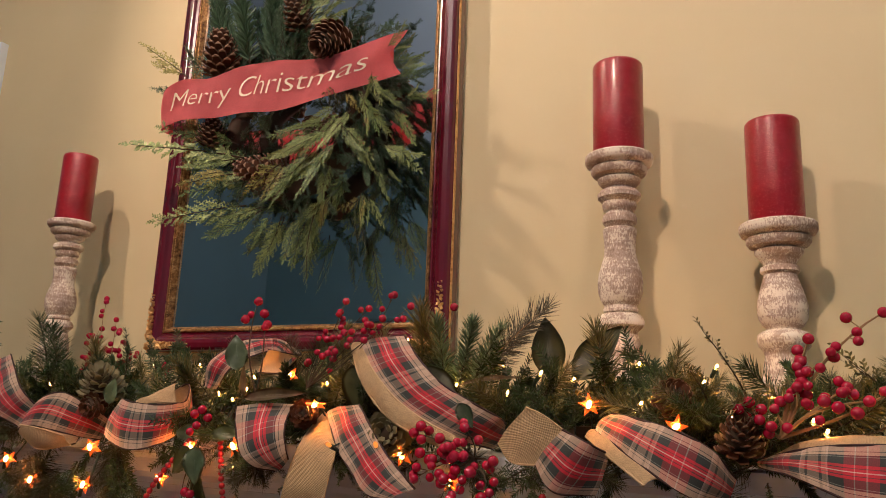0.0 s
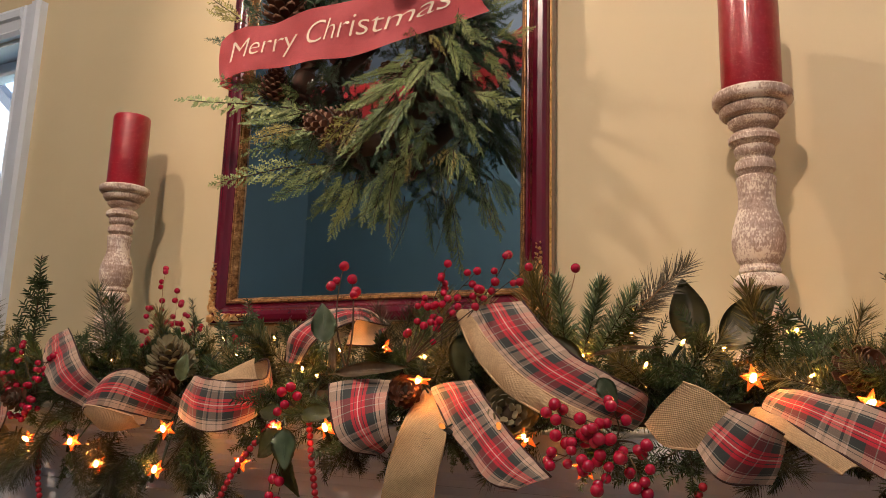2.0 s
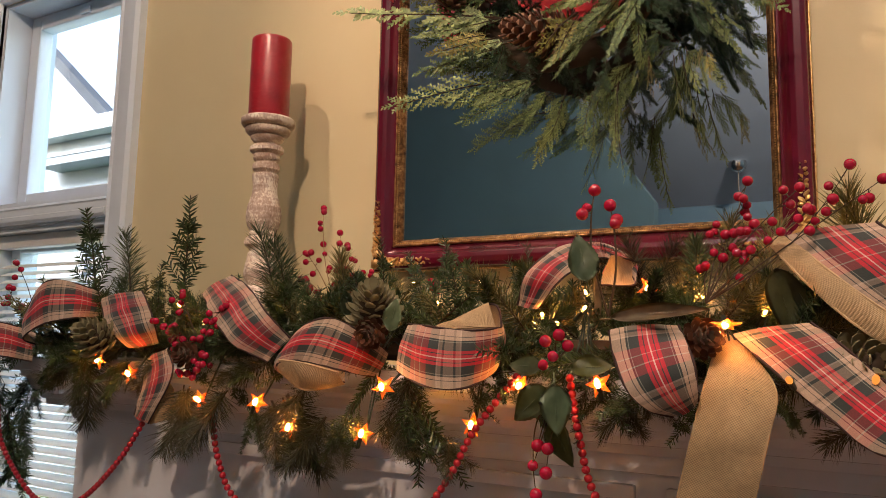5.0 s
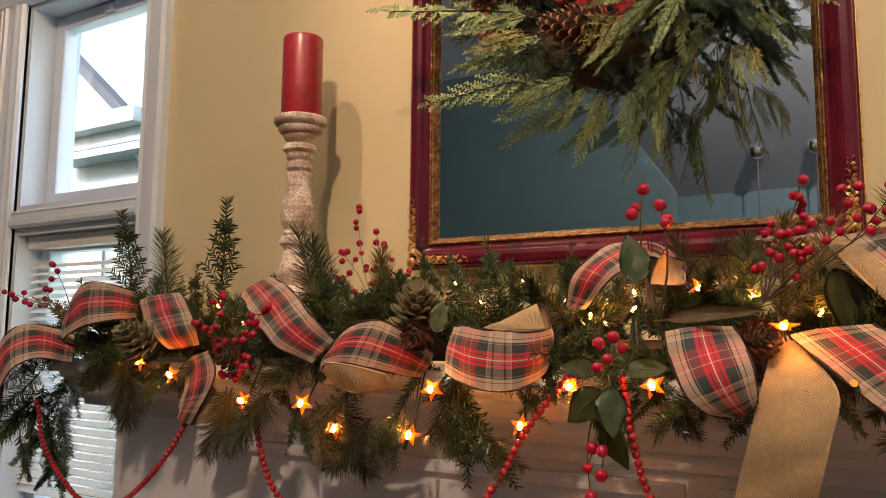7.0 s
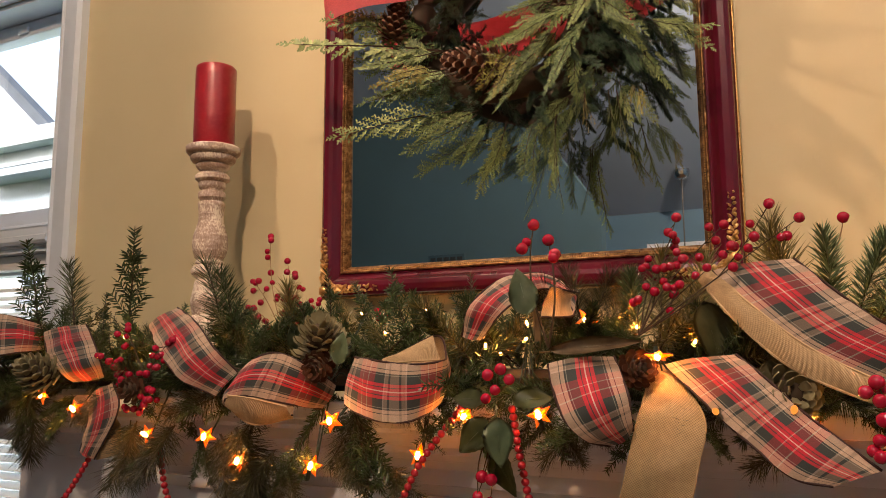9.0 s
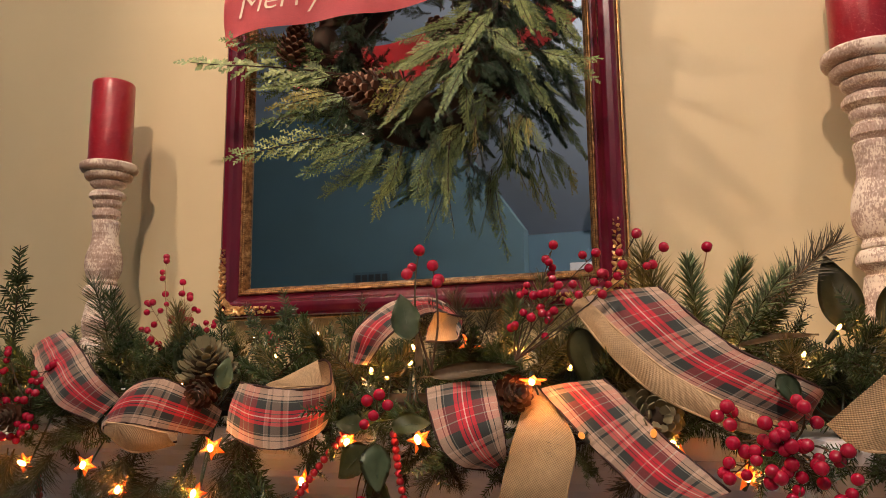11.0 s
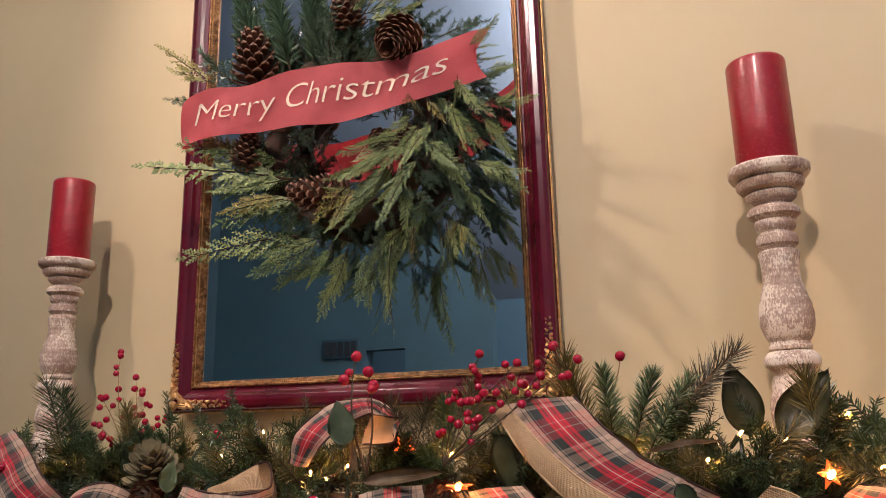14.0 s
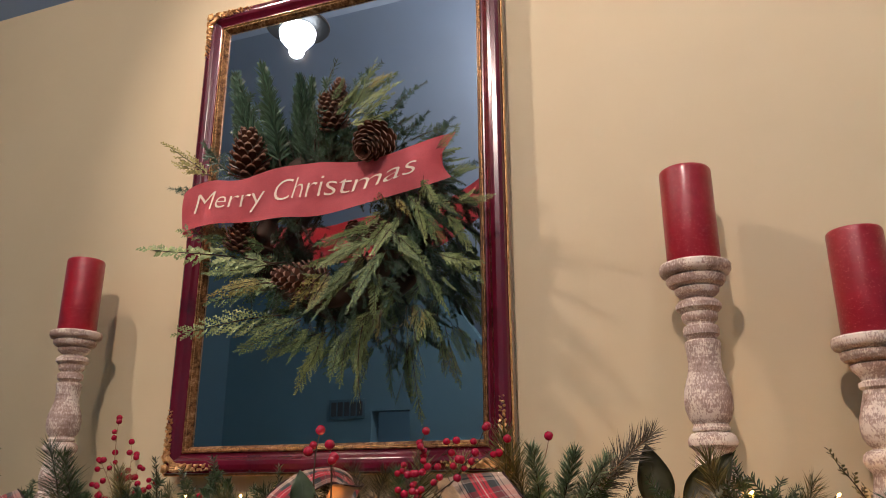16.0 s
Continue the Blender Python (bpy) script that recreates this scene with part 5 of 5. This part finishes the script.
berry_spray((-1.343, 1.18, 1.485), [(-1.432, 1.24, 1.690), (-1.388, 1.235, 1.640), (-1.468, 1.235, 1.606), (-1.478, 1.24, 1.556), (-1.318, 1.24, 1.566), (-1.360, 1.235, 1.590), (-1.455, 1.23, 1.535), (-1.345, 1.235, 1.545), (-1.405, 1.23, 1.575)], 6, 0.0058,
            "slim twig with small bright red berries before the wall", twig_tan, 0.010, 0.0011, 0.40, 3)
berry_spray((-0.818, 1.03, 1.475), [(-0.838, 1.04, 1.635), (-0.815, 1.03, 1.612)], 3, 0.0074, "upright stem of large red berries before the mirror", twig_brown, 0.012, 0.0018, 0.62, 4)
berry_spray((-0.698, 1.00, 1.488), [(-0.655, 1.03, 1.628), (-0.690, 1.03, 1.580), (-0.551, 1.00, 1.630), (-0.522, 1.00, 1.612), (-0.600, 1.01, 1.612), (-0.590, 1.0, 1.585), (-0.655, 1.02, 1.585), (-0.690, 1.01, 1.545), (-0.650, 1.0, 1.545)],
            5, 0.0056, "wide spray of glossy red berries on brown twigs before the mirror", twig_brown, 0.012, 0.0010, 0.5, 5)
berry_spray((-0.500, 1.06, 1.56), [(-0.478, 1.06, 1.618)], 1, 0.0073, "single red berry on a thin twig", twig_tan, 0.0, 0.001, 0.5, 6)
berry_spray((-1.492, 1.020, 1.420), [(-1.549, 1.020, 1.518), (-1.577, 0.985, 1.468), (-1.412, 0.985, 1.492), (-1.482, 0.980, 1.385), (-1.507, 0.975, 1.430), (-1.452, 0.975, 1.400), (-1.532, 0.980, 1.450), (-1.437, 0.980, 1.450)],
            7, 0.0056, "thick cluster of small red berries in the garland", twig_brown, 0.014, 0.0014, 0.5, 7)
berry_spray((-0.858, 0.963, 1.423), [(-0.866, 0.945, 1.443), (-0.839, 0.945, 1.438), (-0.854, 0.938, 1.426), (-0.866, 0.938, 1.416), (-0.848, 0.941, 1.450)], 1, 0.0072, "tight knot of large red berries with leaves", twig_brown, 0.002, 0.0014, 0.9, 8)
berry_spray((-0.860, 0.957, 1.389), [(-0.880, 0.957, 1.324), (-0.866, 0.952, 1.322), (-0.886, 0.957, 1.301), (-0.868, 0.952, 1.295), (-0.882, 0.957, 1.269)], 1, 0.0072, "hanging stem of large red berries before the mantel", twig_brown, 0.002, 0.0012, 0.9, 9)
berry_spray((-0.407, 0.985, 1.400), [(-0.475, 0.935, 1.430), (-0.462, 0.930, 1.405), (-0.432, 0.925, 1.425), (-0.417, 0.920, 1.415), (-0.397, 0.925, 1.405), (-0.442, 0.925, 1.390), (-0.422, 0.920, 1.375), (-0.387, 0.920, 1.385), (-0.357, 0.930, 1.375), (-0.372, 0.925, 1.355), (-0.412, 0.920, 1.350), (-0.467, 0.925, 1.372), (-0.397, 0.925, 1.440)],
            4, 0.0068, "dense bunch of glossy red berries at the shelf's edge", twig_brown, 0.014, 0.0014, 0.55, 10)
berry_spray((-0.026, 0.98, 1.442), [(0.088, 0.98, 1.585), (0.010, 0.98, 1.556), (0.035, 0.98, 1.535), (0.065, 0.95, 1.485), (-0.058, 0.98, 1.482), (0.115, 0.97, 1.515), (0.045, 0.96, 1.50), (-0.005, 0.97, 1.50), (-0.03, 0.97, 1.475), (0.0, 0.98, 1.53)],
            5, 0.0066, "large spray of red berries on tan twigs beside a candlestick", twig_tan, 0.014, 0.0022, 0.42, 11)
berry_spray((-1.996, 1.05, 1.470), [(-2.083, 1.05, 1.592), (-2.25, 1.05, 1.538), (-2.17, 1.05, 1.515), (-2.10, 1.05, 1.54), (-2.05, 1.05, 1.50)], 4, 0.0068, "thin spray of red berries at the end of the mantel", twig_brown, 0.012, 0.0011, 0.5, 12)
berry_spray((-1.06, 1.15, 1.49), [(-1.135, 1.14, 1.535), (-1.125, 1.13, 1.525)], 2, 0.0065, "few red berries behind the pine cone", twig_brown, 0.008, 0.001, 0.6, 13)
berry_spray((-2.06, 0.98, 1.40), [(-2.105, 0.94, 1.40), (-2.10, 0.94, 1.375), (-2.085, 0.94, 1.36)], 3, 0.0068, "few red berries at the end of the garland", twig_brown, 0.012, 0.001, 0.5, 14)

# ---- bead strings ----
bm = bmesh.new()
bmesh.ops.create_uvsphere(bm, u_segments=10, v_segments=7, radius=0.0051)
BEAD = bpy.data.meshes.new("bead")
bm.to_mesh(BEAD)
bm.free()
BEAD.materials.append(bead_red)
BEAD.shade_smooth()


def bead_swag(points, label="string of small red wooden beads swagged before the mantel"):
    th = thing("bead_string", points[0], label, "bead garland", "red bead strings")
    ln = spline(points, 60)
    part("thread", tube(ln[::6] + [ln[-1]], 0.0008, 4), stitch, th)
    gap, last = 0.0094, ln[0]
    b = link("bead", BEAD, th)
    for p in ln[1:]:
        if (p - last).length >= gap:
            b = link("bead", BEAD, th)
            b.location = p - Vector(points[0])
            last = p


bead_swag([(-2.036, 1.01, 1.315), (-1.99, 1.0, 1.235), (-1.887, 1.0, 1.155), (-1.80, 1.0, 1.145), (-1.732, 1.0, 1.170), (-1.65, 1.0, 1.24), (-1.594, 1.01, 1.325)])
bead_swag([(-1.46, 1.015, 1.325), (-1.425, 1.0, 1.255), (-1.375, 1.0, 1.195), (-1.22, 1.0, 1.14), (-1.10, 0.995, 1.175), (-1.021, 0.99, 1.261), (-0.982, 0.995, 1.33), (-0.93, 1.01, 1.40)])
bead_swag([(-0.857, 1.0, 1.40), (-0.845, 1.0, 1.33), (-0.825, 1.0, 1.265), (-0.76, 1.0, 1.18), (-0.62, 1.0, 1.13), (-0.47, 1.0, 1.17), (-0.37, 0.99, 1.26), (-0.31, 0.99, 1.36)])

# ---- the wreath ----
WX, WY, WZ = -0.965, 1.262, 2.062
wreath = thing("evergreen_wreath", (WX, WY, WZ), "wreath of cedar and fir with brown cones before the mirror", "wreath")
ringline = [(WX + 0.155 * math.cos(a), WY + 0.012 * math.sin(5 * a), WZ + 0.155 * math.sin(a)) for a in np.linspace(0, 2 * math.pi, 41)]
part("twig_ring", tube(ringline, 0.022, 10), twig_brown, wreath)
part("hanger", tube([(WX, WY + 0.02, WZ + 0.17), (WX, 1.322, WZ + 0.20), (WX, 1.3285, WZ + 0.30)], 0.003), metal_dark, wreath)
rng = random.Random(41)


def on_wreath(name, meshes, ang, r, y, bend, size):
    a = radians(ang)
    base = (WX + r * math.cos(a), y, WZ + r * math.sin(a))
    d = (math.cos(a + radians(bend)), rng.uniform(-0.35, 0.10), math.sin(a + radians(bend)) - 0.08)
    sprig(name, rng.choice(meshes), wreath, base, d, size, rng.uniform(-0.7, 0.7) + (math.pi if rng.random() < 0.5 else 0) + math.pi / 2)


# its sprays, as offsets of base and tip from the wreath's middle
CEDAR_SPRAYS = [(-0.087, -0.085, -0.396, -0.040), (-0.101, -0.055, -0.316, 0.000), (-0.087, -0.074, -0.273, -0.087), (-0.072, -0.121, -0.260, -0.150), (-0.097, -0.135, -0.232, -0.126), (-0.081, -0.187, -0.294, -0.222),
                (-0.154, -0.042, -0.305, 0.027), (-0.031, -0.202, -0.152, -0.266), (-0.006, -0.215, -0.076, -0.285), (0.017, -0.217, -0.021, -0.350), (0.035, -0.224, -0.034, -0.275)]
CEDAR_LOW = [(0.076, -0.222, 0.048, -0.324), (0.110, -0.225, 0.103, -0.377), (0.132, -0.207, 0.090, -0.306), (0.198, -0.192, 0.210, -0.319), (0.220, -0.194, 0.258, -0.258), (0.242, -0.145, 0.281, -0.220),
             (0.264, -0.095, 0.340, -0.162), (0.275, -0.022, 0.335, -0.122), (0.287, 0.009, 0.346, 0.004), (0.277, 0.055, 0.330, 0.061), (0.255, 0.093, 0.309, 0.090), (0.176, -0.148, 0.150, -0.247)]
CEDAR_FRONT = [(0.108, -0.108, 0.008, -0.193), (0.125, -0.078, 0.033, -0.141), (0.130, -0.056, 0.055, -0.094), (0.085, -0.149, 0.010, -0.171), (0.165, -0.104, 0.116, -0.213), (0.198, -0.065, 0.237, -0.163),
               (0.221, -0.003, 0.271, -0.093), (0.176, -0.029, 0.126, -0.119), (0.243, 0.027, 0.282, -0.041), (0.052, 0.215, 0.121, 0.266), (0.077, 0.204, 0.176, 0.271), (0.102, 0.180, 0.194, 0.203)]
GOLD_TIPS = [(0.165, -0.210, 0.174, -0.265), (0.164, 0.011, 0.180, -0.021), (0.192, 0.001, 0.216, -0.034), (0.126, 0.237, 0.172, 0.272), (-0.234, 0.110, -0.306, 0.155), (0.061, -0.125, 0.017, -0.188),
             (-0.084, -0.131, -0.166, -0.154), (0.241, -0.217, 0.247, -0.251)]
FIR_UP = [(-0.099, 0.131, -0.151, 0.371), (-0.073, 0.139, -0.087, 0.333), (-0.042, 0.158, -0.066, 0.342), (-0.112, 0.121, -0.185, 0.254), (-0.015, 0.141, -0.047, 0.278), (-0.179, 0.120, -0.223, 0.235)]
FIR_THIN = [(-0.022, 0.155, 0.014, 0.360), (0.039, 0.243, 0.122, 0.358), (0.101, 0.242, 0.160, 0.308), (0.150, 0.219, 0.224, 0.283), (0.163, 0.181, 0.220, 0.189), (0.198, 0.144, 0.293, 0.160),
            (-0.207, 0.124, -0.359, 0.247), (-0.275, 0.097, -0.361, 0.120), (0.001, 0.212, 0.095, 0.299)]
BLUE_FEATHER = [(-0.166, 0.165, -0.255, 0.417), (-0.154, 0.153, -0.229, 0.341), (-0.182, 0.158, -0.245, 0.293)]


def spray(name, meshes, ends, y, copies, loose, reach, size=1.0):
    """Sprays from base to tip, each doubled by looser ones beside it."""
    for dx, dz, ex, ez in ends:
        for k in range(copies):
            j = loose if k else 0.0
            d = Vector((ex - dx + rng.uniform(-j, j), rng.uniform(-0.05, 0.02), ez - dz + rng.uniform(-j, j))) * (1.0 if k == 0 else rng.uniform(0.65, 0.95))
            at = (WX + dx + rng.uniform(-j, j) * 0.5, y + rng.uniform(-0.012, 0.02), WZ + dz + rng.uniform(-j, j) * 0.5)
            sprig(name, rng.choice(meshes), wreath, at, d, size * d.length / reach, rng.uniform(1.1, 2.0) + (math.pi if rng.random() < 0.5 else 0))


for i in range(90):                        # dark growth close to the ring
    ang = 360 * (i + rng.random()) / 90
    on_wreath("fir_sprig", FIRB + FIR[2:], ang, rng.uniform(0.09, 0.17), WY + rng.uniform(-0.045, 0.04), rng.uniform(-100, 100), rng.uniform(0.45, 0.68))
for i in range(52):                        # the full, dark right side
    a = radians(rng.uniform(-75, 25))
    rr = rng.uniform(0.12, 0.25)
    sprig("fir_sprig", rng.choice(FIRB + FIRW), wreath, (WX + rr * math.cos(a), WY + rng.uniform(-0.06, 0.0), WZ + rr * math.sin(a)), (0.5 * math.cos(a) + rng.uniform(-0.4, 0.4), rng.uniform(-0.4, 0), -0.45), rng.uniform(0.32, 0.48), rng.uniform(0, 6))
for i in range(16):                        # dark twigs across the middle
    a = radians(rng.uniform(150, 350))
    base = (WX + 0.15 * math.cos(a), WY + rng.uniform(-0.02, 0.02), WZ + 0.14 * math.sin(a))
    sprig("inner_sprig", rng.choice(FIRB + FIR[2:]), wreath, base, (WX + rng.uniform(-0.12, 0.12) - base[0], rng.uniform(-0.03, 0.01), WZ + rng.uniform(-0.02, 0.12) - base[2]), rng.uniform(0.4, 0.62), rng.uniform(0, 6))
for i in range(44):                        # dark fir over the upper ring
    a = radians(rng.uniform(30, 150))
    rr = rng.uniform(0.11, 0.18)
    sprig("fir_sprig", rng.choice(FIRB + FIRW), wreath, (WX + rr * math.cos(a), WY - rng.uniform(0.0, 0.05), WZ + rr * math.sin(a)), (math.cos(a) + rng.uniform(-0.8, 0.8), rng.uniform(-0.3, 0.1), math.sin(a) + rng.uniform(-0.5, 0.2)), rng.uniform(0.45, 0.7), rng.uniform(0, 6))
for i in range(22):                        # growth out to the right edge
    a = radians(rng.uniform(-35, 30))
    rr = rng.uniform(0.20, 0.27)
    sprig("fir_sprig", rng.choice(FIRB + FIRW), wreath, (WX + rr * math.cos(a), WY + rng.uniform(-0.03, 0.03), WZ + rr * math.sin(a)), (0.45 + rng.uniform(-0.4, 0.4), rng.uniform(-0.2, 0.1), -0.6 + rng.uniform(-0.2, 0.5)), rng.uniform(0.38, 0.52), rng.uniform(0, 6))
spray("cedar_sprig", CEDAR, CEDAR_SPRAYS, WY - 0.045, 2, 0.022, 0.21)
spray("cedar_sprig", CEDAR, CEDAR_LOW, WY - 0.045, 3, 0.03, 0.20)
spray("cedar_sprig", CEDAR, CEDAR_FRONT, WY - 0.085, 4, 0.045, 0.195)
spray("cedar_tip", GOLDEN, GOLD_TIPS, WY - 0.092, 2, 0.012, 0.095)
spray("fir_sprig", FIRW, FIR_UP, WY - 0.035, 2, 0.025, 0.17)
spray("fir_sprig", FIRB, FIR_THIN, WY - 0.04, 1, 0.0, 0.175)
spray("feather_sprig", FIRB + FIRW, BLUE_FEATHER, WY - 0.03, 2, 0.015, 0.18)
for at, ax, ln, rad, mat in (((-1.125, 1.195, 2.215), (0.05, -0.30, 0.95), 0.095, 0.052, cone_brown), ((-0.825, 1.165, 2.182), (0.05, -0.75, -0.6), 0.085, 0.046, cone_brown), ((-0.978, 1.195, 1.932), (-0.85, -0.5, 0.1), 0.098, 0.046, cone_brown),
                             ((-1.138, 1.20, 2.040), (0.35, -0.25, 0.9), 0.062, 0.034, cone_brown), ((-0.866, 1.195, 2.012), (0.3, -0.5, -0.75), 0.046, 0.026, cone_brown), ((-0.820, 1.195, 2.010), (-0.25, -0.5, -0.75), 0.044, 0.026, cone_brown),
                             ((-0.945, 1.215, 2.290), (-0.15, -0.4, 0.8), 0.075, 0.036, cone_brown), ((-0.935, 1.22, 2.335), (0.25, -0.2, 0.9), 0.060, 0.028, cone_brown)):
    pinecone(at, ax, ln, rad, mat, cone_tip, wreath, n=78, label="brown pine cone")

# ---- the banner ----
BAN = [((-1.292, 1.235, 2.145), (-1.282, 1.235, 2.062)), ((-1.284, 1.192, 2.151), (-1.278, 1.190, 2.064)), ((-1.200, 1.165, 2.160), (-1.185, 1.165, 2.062)), ((-1.112, 1.160, 2.149), (-1.090, 1.160, 2.055)), ((-1.020, 1.158, 2.160), (-1.010, 1.158, 2.052)),
       ((-0.942, 1.158, 2.158), (-0.930, 1.158, 2.047)), ((-0.845, 1.162, 2.146), (-0.828, 1.162, 2.058)), ((-0.744, 1.190, 2.178), (-0.732, 1.190, 2.089)), ((-0.671, 1.220, 2.205), (-0.681, 1.220, 2.111))]
banner = thing("ribbon_banner", (-0.98, 1.16, 2.10), "red cloth banner lettered in cream script across the wreath", "banner")
ea, eb = spline([s[0] for s in BAN], 14), spline([s[1] for s in BAN], 14)
nb = len(ea)
bm = bmesh.new()
grid = []
for i in range(nb):
    row = []
    for q in range(11):
        t = q / 10
        p = ea[i].lerp(eb[i], t)
        p.y += 0.006 * math.sin(5 * t + i * 0.22) * 0.5
        if i == nb - 1:                    # the swallowtail notch
            p = p + (ea[i - 1].lerp(eb[i - 1], t) - p).normalized() * 0.034 * (1 - abs(2 * t - 1))
        row.append(bm.verts.new(p))
    grid.append(row)
for i in range(nb - 1):
    if i == nb - 2:
        for q in range(11):
            t = q / 10
            k = 0.034 * (1 - abs(2 * t - 1))
            base = ea[i - 4].lerp(eb[i - 4], t)
            end = grid[nb - 1][q].co
            for s in range(1, 5):
                grid[i - 4 + s][q].co = base.lerp(end, s / 5)
    for q in range(10):
        bm.faces.new((grid[i][q], grid[i + 1][q], grid[i + 1][q + 1], grid[i][q + 1]))
bmesh.ops.solidify(bm, geom=bm.faces[:], thickness=0.0009)
part("cloth_band", bm, banner_cloth, banner)

font = bpy.data.curves.new("lettering", "FONT")
font.offset = -0.012
font.body, font.size, font.shear, font.align_x, font.resolution_u, font.space_character = "Merry Christmas", 1.0, 0.32, "LEFT", 4, 0.95
tmp = bpy.data.objects.new("lettering", font)
letters = bpy.data.meshes.new_from_object(tmp)
bpy.data.objects.remove(tmp)
bm = bmesh.new()
bm.from_mesh(letters)
bmesh.ops.subdivide_edges(bm, edges=[e for e in bm.edges if e.calc_length() > 0.25], cuts=2)
xs = [v.co.x for v in bm.verts]
x0, x1 = min(xs), max(xs)
for v in bm.verts:
    u = 21 + (v.co.x - x0) / (x1 - x0) * (nb - 1 - 21 - 14)
    i = int(u)
    f = u - i
    t = 0.66 - v.co.y * 0.60
    p = ea[i].lerp(ea[i + 1], f).lerp(eb[i].lerp(eb[i + 1], f), t)
    p.y += 0.003 * math.sin(5 * t + u * 0.22) - 0.0022
    v.co = p
part("lettering", bm, banner_print, banner, "cream script lettering", smooth=False)
